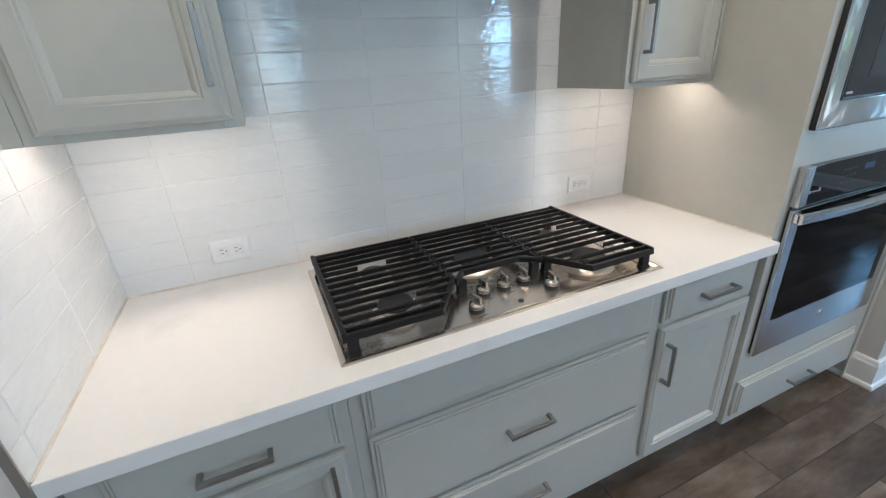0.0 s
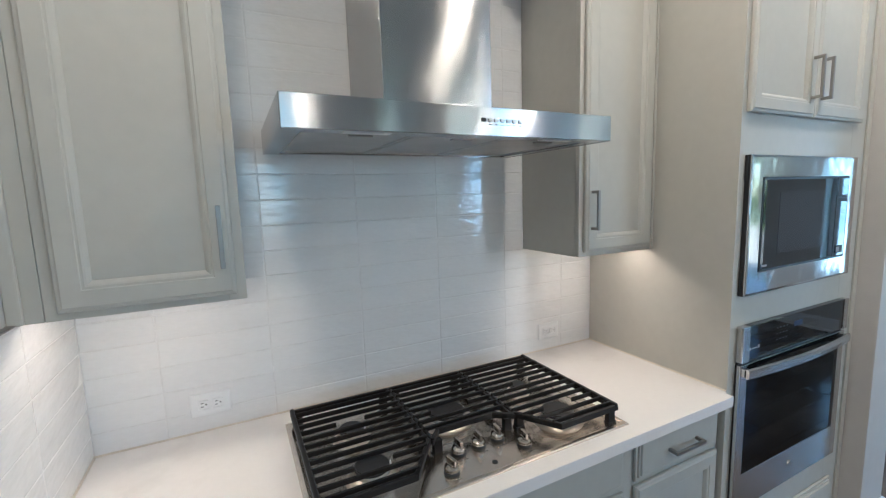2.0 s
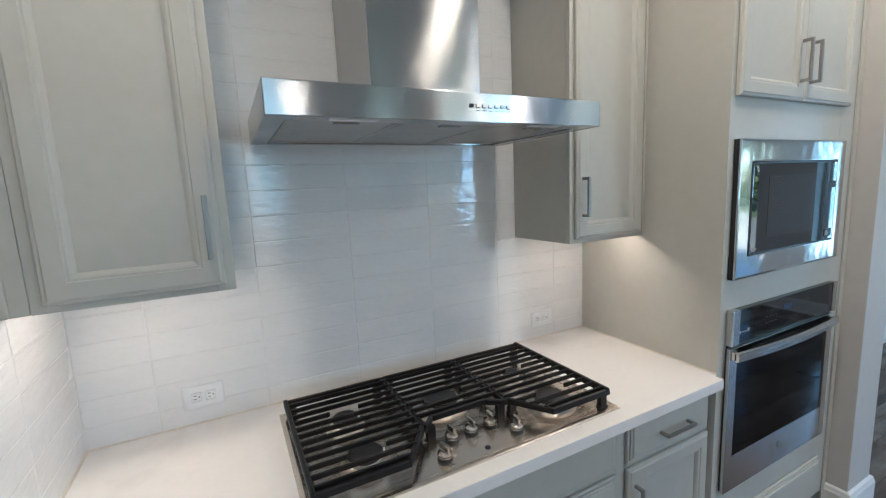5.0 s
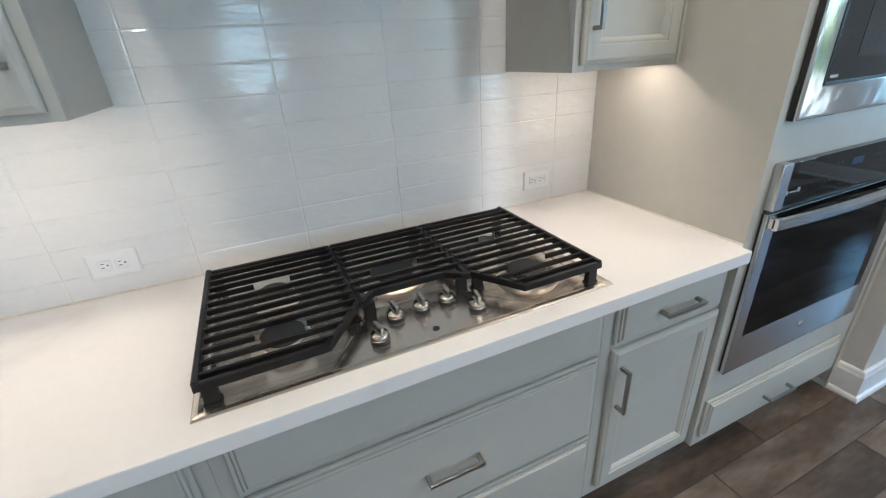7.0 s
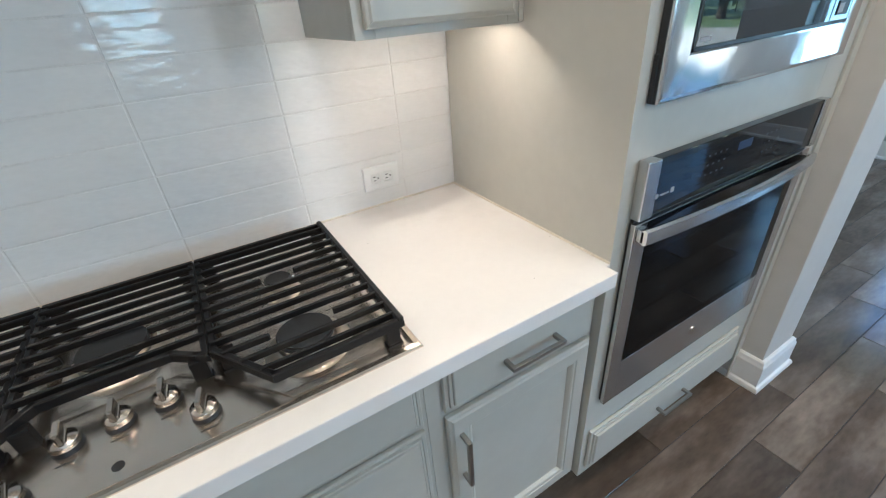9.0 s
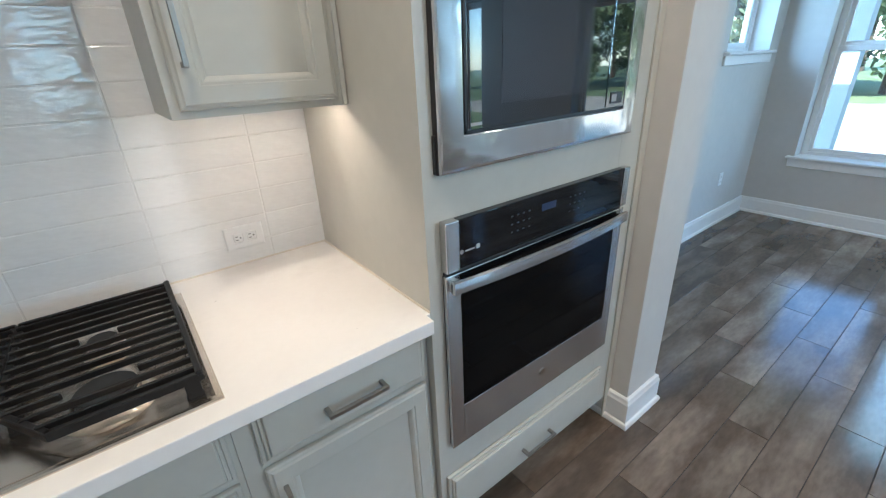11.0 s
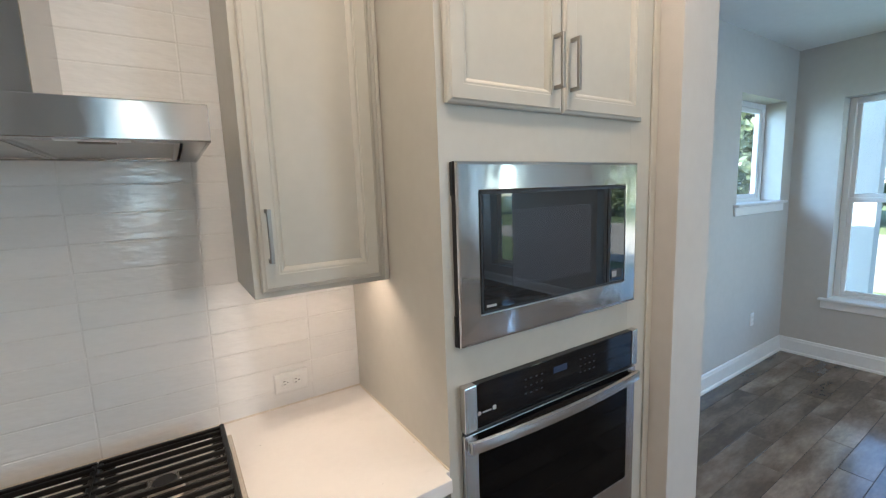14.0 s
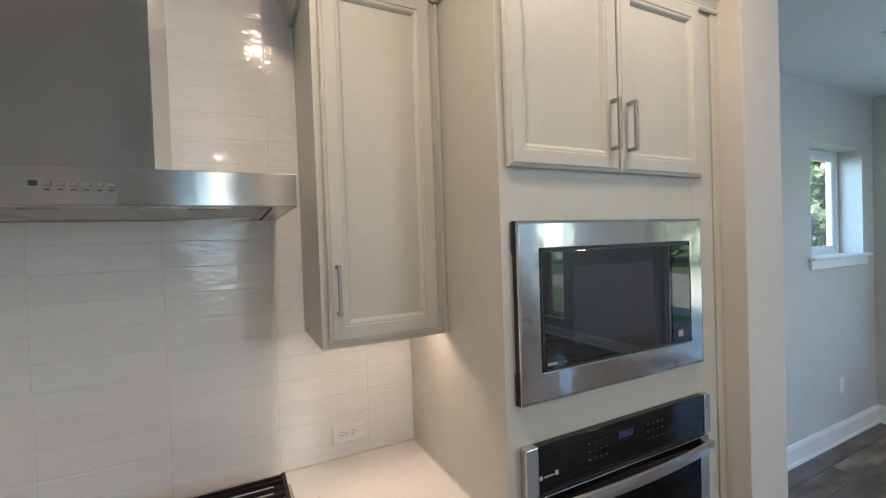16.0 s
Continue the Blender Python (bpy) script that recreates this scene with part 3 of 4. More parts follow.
def wall_cabinet(x0, x1, label, door, handle, stile):
    """A tall wall cabinet with a recessed underside and one panelled door."""
    f, z0, z1, t = -0.325, 1.388, 2.440, 0.018
    c = thing("wall_cabinet", ((x0 + x1) / 2, -0.16, z0), label, "cabinet", "wall cabinets")
    part("side_panel", box(x0, x0 + t, f + 0.019, -0.001, z0, z1), CABINET, c)
    part("side_panel", box(x1 - t, x1, f + 0.019, -0.001, z0, z1), CABINET, c)
    part("top_panel", box(x0 + t, x1 - t, f + 0.019, -0.001, z1 - t, z1), CABINET, c)
    part("bottom_panel", box(x0 + t, x1 - t, f + 0.019, -0.001, z0 + 0.036, z0 + 0.036 + t), CABINET, c)
    seam = 0.058 if stile > 0.06 else 0.0
    if seam:
        part("filler_strip", box(x0, x0 + seam - 0.0012, f + 0.001, f + 0.019, z0, z1, 0.001, 1), CABINET, c)
        part("scribe_moulding", box(x0, x0 + 0.027, f - 0.008, f + 0.001, z0, z1 - 0.017, 0.0045, 3), CABINET, c)
    part("face_frame", merged(box(x0 + seam, x0 + stile, f, f + 0.019, z0, z1, 0.001, 1), box(x1 - 0.04, x1, f, f + 0.019, z0, z1, 0.001, 1),
                              box(x0 + stile, x1 - 0.04, f, f + 0.019, z1 - 0.04, z1), box(x0 + stile, x1 - 0.04, f, f + 0.019, z0, z0 + 0.04)), CABINET, c)
    if not seam:
        part("scribe_moulding", box(x1 - 0.013, x1, f - 0.006, f - 0.0005, z0 + 0.001, z1 - 0.017, 0.003, 2), CABINET, c)
    front(c, "door", *door, f, handle)
    return c


wall_cabinet(-0.0096, 0.428, "light greige wall cabinet with closed panelled door", (0.072, 0.408, 1.405, 2.428), (0.383, 1.545, 0.145, True), 0.105)
wall_cabinet(1.512, 1.901, "narrow light greige wall cabinet with closed panelled door", (1.530, 1.872, 1.405, 2.428), (1.556, 1.555, 0.140, True), 0.04)

for sx0, sx1 in ((0.06, 0.38), (1.56, 1.86)):
    u = thing("under_cabinet_light", ((sx0 + sx1) / 2, -0.235, 1.424), "slim warm white light strip under a wall cabinet", "light", "under-cabinet lights")
    part("housing", box(sx0, sx1, -0.278, -0.238, 1.4185, 1.424, 0.001), TRIM, u)
    part("lens", box(sx0 + 0.01, sx1 - 0.01, -0.272, -0.244, 1.4172, 1.4185), LENS, u)

# the tall oven cabinet
TY = -0.635
c = thing("oven_cabinet", (2.35, -0.3, 0), "tall greige cabinet housing a microwave and wall oven", "cabinet")
TX0, TX1 = 1.903, 2.806
for px in (TX0, TX1 - 0.02):
    part("side_panel", merged(box(px, px + 0.02, TY + 0.02, -0.001, 0.11, 2.44), box(px, px + 0.02, TY + 0.09, -0.001, 0.0, 0.1095)), CABINET, c)
for pz in (0.11, 0.405, 1.20, 1.76, 2.42):
    part("shelf", box(TX0 + 0.02, TX1 - 0.02, TY + 0.02, -0.012, pz, pz + 0.02), CABINET, c)
part("back_panel", box(TX0 + 0.02, TX1 - 0.02, -0.012, -0.001, 0.1, 2.44), CABINET, c)
part("toe_board", box(TX0 + 0.02, TX1 - 0.02, TY + 0.09, TY + 0.105, 0.0, 0.11), CABINET, c)
ff = [box(TX0, 1.955, TY, TY + 0.02, 0.11, 2.44), box(2.672, TX1, TY, TY + 0.02, 0.11, 2.44, 0.001, 1)]
ff += [box(1.955, 2.672, TY, TY + 0.02, a, b) for a, b in ((0.11, 0.455), (1.135, 1.275), (1.70, 1.90), (2.38, 2.44))]
part("face_frame", merged(*ff), CABINET, c)
part("scribe_strip", box(TX1 - 0.022, COL0 - 0.001, TY - 0.008, TY - 0.0005, 0.0, 2.423, 0.002), CABINET, c)
front(c, "door", 1.924, 2.318, 1.862, 2.428, TY, (2.285, 1.995, 0.145, True))
front(c, "door", 2.322, 2.712, 1.862, 2.428, TY, (2.352, 1.995, 0.145, True))
front(c, "drawer_front", 1.924, 2.716, 0.152, 0.320, TY, (2.315, 0.212, 0.150, False))

CROWN = [(0, 2.424), (0.010, 2.424), (0.013, 2.430), (0.010, 2.438), (0.004, 2.440), (0.008, 2.452), (0.022, 2.476), (0.044, 2.505), (0.066, 2.526), (0.074, 2.532), (0.074, 2.548), (0.080, 2.552), (0.080, 2.566), (0, 2.566)]
cr = thing("crown_moulding", (2.0, -0.3, 2.424), "greige crown moulding along the top of the cabinets", "moulding")
part("moulding", sweep([(1.510, -0.001), (1.510, -0.327), (1.901, -0.327), (1.901, TY - 0.002), (COL0 - 0.002, TY - 0.002)], CROWN), CABINET, cr)
cr = thing("crown_moulding", (0.2, -0.3, 2.424), "greige crown moulding above a wall cabinet", "moulding")
part("moulding", sweep([(-0.008, -0.327), (0.430, -0.327), (0.430, -0.001)], CROWN), CABINET, cr)


# ---- kitchen: range hood ----
hood = thing("range_hood", (0.972, -0.27, 1.768), "stainless steel chimney range hood mounted on the tiled wall", "range hood")
HX0, HX1, HY = 0.512, 1.432, -0.532
part("canopy", merged(box(HX0, HX1, HY, HY + 0.006, 1.768, 1.840, 0.002), box(HX0, HX0 + 0.006, HY + 0.006, -0.001, 1.768, 1.840), box(HX1 - 0.006, HX1, HY + 0.006, -0.001, 1.768, 1.840),
                      box(HX0 + 0.006, HX1 - 0.006, HY + 0.006, -0.001, 1.834, 1.840), box(HX0 + 0.006, HX1 - 0.006, HY + 0.006, HY + 0.055, 1.769, 1.776), box(HX0 + 0.006, HX0 + 0.045, HY + 0.055, -0.001, 1.769, 1.776),
                      box(HX1 - 0.045, HX1 - 0.006, HY + 0.055, -0.001, 1.769, 1.776), box(HX0 + 0.045, HX1 - 0.045, -0.03, -0.001, 1.769, 1.776)), CANOPY_STEEL, hood)
part("chimney", merged(box(0.800, 1.145, -0.335, -0.001, 1.840, 2.36, 0.0015, 1), box(0.8025, 1.1425, -0.3325, -0.001, 2.36, CEIL - 0.001, 0.0015, 1)), STEEL_H, hood)
for i in range(3):
    fx0 = HX0 + 0.050 + i * 0.2745
    bm = framed(fx0, fx0 + 0.270, -0.220, 0.220, 0, [(0, 0), (0, 0.006), (0.010, 0.007), (0.013, 0.003)])
    bmesh.ops.rotate(bm, matrix=Matrix.Rotation(radians(90), 3, "X"), verts=bm.verts)
    bmesh.ops.translate(bm, vec=(0, -0.254, 1.778), verts=bm.verts)
    part("filter", bm, FILTER, hood)
    part("latch", box(fx0 + 0.105, fx0 + 0.165, HY + 0.075, HY + 0.092, 1.7665, 1.771, 0.0015), NICKEL, hood)
for lx in (0.70, 1.245):
    part("lamp_lens", box(lx - 0.055, lx + 0.055, HY + 0.018, HY + 0.040, 1.7665, 1.769, 0.001), TRIM, hood)
for i in range(7):
    bx = 0.985 + i * 0.0185
    part("button", box(bx, bx + 0.0115, HY - 0.003, HY + 0.001, 1.803, 1.812, 0.001), INK if i == 0 else CHROME, hood)
    if i:
        part("button_mark", box(bx + 0.002, bx + 0.0095, HY - 0.0005, HY + 0.001, 1.7955, 1.7975), INK, hood)


# ---- kitchen: cooktop ----
ct = thing("gas_cooktop", (0.97, -0.36, 0.914), "five-burner stainless gas cooktop with black cast-iron grates", "cooktop")
PX0, PX1, PY0, PY1 = 0.506, 1.438, -0.616, -0.090
bm = bmesh.new()
rings = []
for ins, z in ((0, 0.914), (0.0, 0.9165), (0.003, 0.9195), (0.012, 0.9205), (0.020, 0.9175), (0.036, 0.9170), (0.040, 0.9152), (0.046, 0.9150)):
    rings.append([bm.verts.new(v) for v in ((PX0 + ins, PY0 + ins, z), (PX1 - ins, PY0 + ins, z), (PX1 - ins, PY1 - ins, z), (PX0 + ins, PY1 - ins, z))])
for a, b in zip(rings, rings[1:]):
    for i in range(4):
        bm.faces.new((a[i], a[(i + 1) % 4], b[(i + 1) % 4], b[i]))
bm.faces.new(rings[-1])
bm.faces.new(rings[0][::-1])
bmesh.ops.recalc_face_normals(bm, faces=bm.faces[:])
part("top_plate", bm, COOK_STEEL, ct)
# raised control deck, wider at the front
bm = bmesh.new()
deck = []
for ins, z in ((0, 0.9148), (0.010, 0.9203), (0.016, 0.9215)):
    deck.append([bm.verts.new(v) for v in ((0.735 + ins, -0.6055, z), (1.225 - ins, -0.6055, z), (1.115 - ins, -0.468 - ins * 0.6, z), (1.060 - ins * 0.4, -0.425 - ins, z),
                                           (0.885 + ins * 0.4, -0.425 - ins, z), (0.835 + ins, -0.468 - ins * 0.6, z))])
for a, b in zip(deck, deck[1:]):
    for i in range(6):
        bm.faces.new((a[i], a[(i + 1) % 6], b[(i + 1) % 6], b[i]))
bm.faces.new(deck[-1])
bmesh.ops.recalc_face_normals(bm, faces=bm.faces[:])
part("control_deck", bm, COOK_STEEL, ct)

BURNERS = [(0.674, -0.272, 0.038), (0.676, -0.470, 0.046), (0.966, -0.318, 0.059), (1.266, -0.283, 0.029), (1.268, -0.490, 0.052)]
for bx, by, r in BURNERS:
    b = part("burner", merged(disc(bx, by, 0.9151, 0.926, r * 1.22, r * 1.10, 32), disc(bx, by, 0.926, 0.943, r * 1.02, r * 0.90, 32)), ALU, ct, "bright aluminium burner base", True)
    dish = []
    bm = bmesh.new()
    for rr, z in ((1.03, 0.9345), (1.12, 0.9330), (1.24, 0.9225), (1.38, 0.9170), (1.50, 0.9153)):
        dish.append([bm.verts.new((bx + r * rr * math.cos(q), by + r * rr * math.sin(q), z)) for q in [i * math.tau / 40 for i in range(40)]])
    for lo, hi in zip(dish, dish[1:]):
        for i in range(40):
            bm.faces.new((lo[i], lo[(i + 1) % 40], hi[(i + 1) % 40], hi[i]))
    bmesh.ops.recalc_face_normals(bm, faces=bm.faces[:])
    part("burner_ring", bm, ALU, b, "bright flared aluminium ring", True)
    part("burner_cap", merged(disc(bx, by, 0.943, 0.9525, r * 0.97, r * 0.97, 32, 0.003)), CAP, b, "matt black burner cap")
    part("igniter", disc(bx + r * 1.15, by + 0.012, 0.921, 0.938, 0.003, 0.002, 8), OUTLET, b)

ZG0, ZG1 = 0.955, 0.973


def grate(outline, x0, x1, y0, y1, hit, edge, outer=None):
    """One cast grate: a frame along the outline, cross bars on it and legs."""
    g = part("grate", closed_frame(outline, 0.0115, ZG0, ZG1 - 0.0045), IRON, ct)
    for a, b in zip(outline, outline[1:] + outline[:1]):
        if abs(a[0] - b[0]) > 0.005:
            part("rail", bar(a, b, 0.0113, ZG1 - 0.008, ZG1 - 0.0015, 0.0045, 0.0015), IRON, g)
        elif a[0] == outer:
            part("rail", bar(a, b, 0.0125, ZG1 - 0.008, ZG1 + 0.0032, 0.0060, 0.0028), IRON, g)
    for lx, ly in [outline[i] for i in edge]:
        sx, sy = (0.016 if lx < (x0 + x1) / 2 else -0.016), (0.006 if ly < -0.35 else -0.006)
        part("leg", merged(box(lx + sx - 0.013, lx + sx + 0.013, ly + sy - 0.008, ly + sy + 0.008, 0.9151, ZG0 + 0.004, 0.002), box(lx + sx - 0.015, lx + sx + 0.015, ly + sy - 0.010, ly + sy + 0.010, 0.9151, 0.921)), IRON, g)
    n = round((y1 - y0 - 0.030) / 0.0375)
    for k in range(n):
        y = y1 - 0.032 - k * 0.0375
        xs = []
        for a, b in zip(outline, outline[1:] + outline[:1]):
            if (a[1] - y) * (b[1] - y) < 0:
                xs.append(a[0] + (b[0] - a[0]) * (y - a[1]) / (b[1] - a[1]))
        if len(xs) < 2:
            continue
        lo, hi = min(xs) - (0.0 if x0 == outer else 0.0035), max(xs) + (0.0 if x1 == outer else 0.0035)
        runs = [(lo, hi)]
        for bx, by, r in hit:
            if abs(y - by + 0.006) < 0.0195:
                runs = [(lo, bx - r - 0.004), (bx + r + 0.004, hi)]
        for a, b in runs:
            if b - a > 0.015:
                part("bar", bar((a, y), (b, y), 0.0064, ZG1 - 0.012, ZG1 + 0.0028, 0.0, 0.0020), IRON, g)
    return g


L = [(0.526, -0.586), (0.752, -0.586), (0.8350, -0.470), (0.8350, -0.122), (0.526, -0.122)]
grate(L, 0.526, 0.8350, -0.586, -0.122, BURNERS[:2], (0, 2, 3, 4), 0.526)
M = [(0.8475, -0.470), (0.880, -0.434), (1.062, -0.434), (1.098, -0.464), (1.1115, -0.470), (1.1115, -0.122), (0.8475, -0.122)]
grate(M, 0.8475, 1.1115, -0.470, -0.122, BURNERS[2:3], (0, 4, 5, 6))
R = [(1.1240, -0.470), (1.198, -0.586), (1.413, -0.586), (1.413, -0.122), (1.1240, -0.122)]
grate(R, 1.1240, 1.413, -0.586, -0.122, BURNERS[3:], (0, 2, 3, 4), 1.413)
for kx, ky, a in ((0.858, -0.560, 12), (0.912, -0.498, 5), (0.977, -0.494, 0), (1.042, -0.492, -4), (1.092, -0.553, -10)):
    k = part("knob", merged(disc(kx, ky, 0.9285, 0.9315, 0.0195, 0.0200, 28), disc(kx, ky, 0.9315, 0.9425, 0.0200, 0.0182, 28, 0.002)), CHROME, ct, "polished metal knob", True)
    g = merged(box(-0.0042, 0.0042, -0.018, 0.018, 0.940, 0.962, 0.003), box(-0.007, 0.007, -0.015, 0.015, 0.940, 0.947, 0.002))
    bmesh.ops.rotate(g, matrix=Matrix.Rotation(radians(a), 3, "Z"), verts=g.verts)
    bmesh.ops.translate(g, vec=(kx, ky, 0), verts=g.verts)
    part("grip", g, CHROME, k)
    part("skirt", disc(kx, ky, 0.9221, 0.9285, 0.0212, 0.0196, 28), INK, k, "dark knob skirt")
    part("printed_mark", box(kx - 0.012, kx + 0.012, ky - 0.033, ky - 0.0315, 0.9219, 0.9223), INK, ct)
part("badge", disc(0.977, -0.578, 0.9218, 0.9228, 0.008, 0.0078, 24), INK, ct, "small round dark badge")


# ---- kitchen: microwave ----
mw = thing("microwave", (2.31, -0.4, 1.22), "built-in microwave with stainless trim and smoked glass door", "microwave")
MX0, MX1, MZ0, MZ1, MY = 1.937, 2.686, 1.250, 1.726, -0.657
part("body", box(1.985, 2.640, -0.610, -0.10, 1.2205, 1.68), INK, mw)
GX0, GX1, GZ0, GZ1 = 2.008, 2.620, 1.330, 1.650
bm = bmesh.new()
rings = []
for f, out in ((0.0, 0.0052), (0.0, 0.007), (0.02, 0.0098), (0.05, 0.0112), (0.12, 0.012), (0.94, 0.012), (0.985, 0.0105), (1.0, 0.006), (1.0, 0.0)):
    x0, x1, z0, z1 = MX0 + f * (GX0 - MX0), MX1 + f * (GX1 - MX1), MZ0 + f * (GZ0 - MZ0), MZ1 + f * (GZ1 - MZ1)
    rings.append([bm.verts.new((x, MY + 0.012 - out, z)) for x, z in ((x0, z0), (x1, z0), (x1, z1), (x0, z1))])
for a, b in zip(rings, rings[1:]):
    for i in range(4):
        bm.faces.new((a[i], a[(i + 1) % 4], b[(i + 1) % 4], b[i]))
bmesh.ops.recalc_face_normals(bm, faces=bm.faces[:])
part("trim_frame", bm, TRIM_STEEL, mw, "wavy stainless trim frame")
for sx0, sx1 in ((MX0 - 0.001, MX0 + 0.03), (MX1 - 0.03, MX1 - 0.002)):
    part("side_spacer", merged(box(sx0, sx1, MY + 0.0068, TY - 0.001, MZ0 + 0.001, MZ1 - 0.001),
                               box(sx0 - 0.004, sx0 + 0.006, MY + 0.012, TY - 0.001, MZ0 + 0.002, MZ0 + 0.085, 0.002),
                               box(sx0 - 0.004, sx0 + 0.006, MY + 0.012, TY - 0.001, MZ1 - 0.085, MZ1 - 0.002, 0.002)), INK, mw, "black side return")
part("door_seal", merged(box(GX0, GX1, MY - 0.001, MY + 0.010, GZ0, GZ0 + 0.007), box(GX0, GX1, MY - 0.001, MY + 0.010, GZ1 - 0.007, GZ1), box(GX0, GX0 + 0.006, MY - 0.001, MY + 0.010, GZ0, GZ1), box(GX1 - 0.006, GX1, MY - 0.001, MY + 0.010, GZ0, GZ1)), INK, mw)
d = part("door", box(GX0 + 0.006, 2.522, MY - 0.002, MY + 0.008, GZ0 + 0.007, GZ1 - 0.007, 0.001), MW_GLASS, mw, "smoked glass door")
# door screen, its colour lightened to paint in the far wall's reflection
part("window_screen", box(2.115, 2.44, MY - 0.0026, MY - 0.002, 1.385, 1.600), material("screen_with_reflection", (0.024, 0.029, 0.040), 0.05, vary=0.02, scale=6.0, spec=1.0), d)
part("name_mark", box(2.022, 2.055, MY - 0.0026, MY - 0.002, 1.345, 1.352), MARK, d)
cp = part("control_panel", box(2.526, GX1 - 0.006, MY - 0.002, MY + 0.008, GZ0 + 0.007, GZ1 - 0.007, 0.001), MW_GLASS, mw, "dark glass control strip")
part("open_button", box(2.545, 2.600, MY - 0.004, MY - 0.002, 1.348, 1.378, 0.001), INK, cp)
part("sticker", box(2.549, 2.572, MY - 0.0044, MY - 0.004, 1.353, 1.372), MARK, cp)

# ---- kitchen: wall oven ----
ov = thing("wall_oven", (2.31, -0.4, 0.425), "stainless built-in wall oven with black glass door", "oven")
OX0, OX1 = 1.940, 2.703
part("body", box(1.965, 2.665, -0.610, -0.08, 0.4255, 1.125), INK, ov)
cp = part("control_panel", box(OX0 + 0.040, OX1 - 0.030, -0.658, TY - 0.001, 1.016, 1.142, 0.002), BLACK_GLASS, ov, "black glass control panel")
part("end_cap", box(OX0, OX0 + 0.040, -0.662, TY - 0.001, 1.014, 1.143, 0.003), STEEL, cp, "stainless end cap")
part("end_cap", box(OX1 - 0.030, OX1, -0.662, TY - 0.001, 1.014, 1.143, 0.003), STEEL, cp, "stainless end cap")
part("display", box(2.275, 2.335, -0.6586, -0.658, 1.092, 1.112), DISPLAY, cp)
for i in range(4):
    for j in range(3):
        part("key_mark", box(2.155 + i * 0.022, 2.163 + i * 0.022, -0.6584, -0.658, 1.060 + j * 0.022, 1.064 + j * 0.022), material("key_print", (0.02, 0.022, 0.027), 0.5) if i + j == 0 else bpy.data.materials["key_print"], cp)
        part("key_mark", box(2.395 + i * 0.022, 2.403 + i * 0.022, -0.6584, -0.658, 1.060 + j * 0.022, 1.064 + j * 0.022), bpy.data.materials["key_print"], cp)
bm = disc(0, 0, 0, 0.0004, 0.006, 0.006, 12)
bmesh.ops.rotate(bm, matrix=Matrix.Rotation(radians(90), 3, "X"), verts=bm.verts)
bmesh.ops.translate(bm, vec=(1.989, -0.658, 1.058), verts=bm.verts)
part("label_mark", bm, MARK, cp)
part("label_bar", box(2.000, 2.030, -0.6584, -0.658, 1.056, 1.060), MARK, cp)
part("label_box", box(2.035, 2.047, -0.6584, -0.658, 1.054, 1.066), MARK, cp)
DZ0, DZ1, DY = 0.442, 1.004, -0.655
d = part("door", box(OX0 + 0.004, OX1 - 0.004, DY + 0.012, TY - 0.001, DZ0 + 0.004, DZ1 - 0.002), INK, ov, "dark door core")
part("door_stile", box(OX0, OX0 + 0.045, DY, DY + 0.012, DZ0, DZ1, 0.002), STEEL, d, "stainless door edge")
part("door_stile", box(OX1 - 0.045, OX1, DY, DY + 0.012, DZ0, DZ1, 0.002), STEEL, d, "stainless door edge")
part("door_rail", box(OX0 + 0.045, OX1 - 0.045, DY, DY + 0.012, DZ0, 0.582, 0.002), STEEL, d, "stainless lower panel")
part("door_rail", box(OX0 + 0.045, OX1 - 0.045, DY, DY + 0.012, 0.952, DZ1, 0.002), STEEL, d)
part("door_glass", box(OX0 + 0.045, OX1 - 0.045, DY + 0.001, DY + 0.011, 0.582, 0.958), OVEN_GLASS, d, "black glass window")
part("top_glass", box(OX0 + 0.045, OX1 - 0.045, DY - 0.0015, DY + 0.001, 0.945, 1.002), BLACK_GLASS, d, "black glass strip")
part("vent_gap", box(OX0 + 0.005, OX1 - 0.005, DY + 0.010, TY - 0.002, DZ1, 1.014), INK, ov)
bm = bmesh.new()
rings = []
K = 20
for i in range(K + 1):
    f = i / K
    x = OX0 + 0.006 + f * (OX1 - OX0 - 0.020)
    bow = 1 - (2 * f - 1) ** 2
    y = DY - 0.022 - 0.020 * bow
    z = 0.980
    rings.append([bm.verts.new((x, y + dy, z + dz)) for dy, dz in ((0.010, -0.015), (0.003, -0.018), (-0.004, -0.015), (-0.005, 0.0), (-0.004, 0.015), (0.003, 0.018), (0.010, 0.015))])
for a, b in zip(rings, rings[1:]):
    for i in range(7):
        bm.faces.new((a[i], a[(i + 1) % 7], b[(i + 1) % 7], b[i]))
bm.faces.new(rings[0])
bm.faces.new(rings[-1][::-1])
bmesh.ops.recalc_face_normals(bm, faces=bm.faces[:])
bm = merged(bm, box(OX0 + 0.006, OX0 + 0.030, DY - 0.019, DY, 0.965, 0.995, 0.002), box(OX1 - 0.048, OX1 - 0.024, DY - 0.019, DY, 0.965, 0.995, 0.002))
part("handle", bm, STEEL, d, "bowed stainless door handle")
bm = disc(0, 0, 0, 0.003, 0.014, 0.0135, 24)
bmesh.ops.rotate(bm, matrix=Matrix.Rotation(radians(90), 3, "X"), verts=bm.verts)
bmesh.ops.translate(bm, vec=(2.325, DY, 0.515), verts=bm.verts)
part("badge", bm, CHROME, d, "small round metal badge")


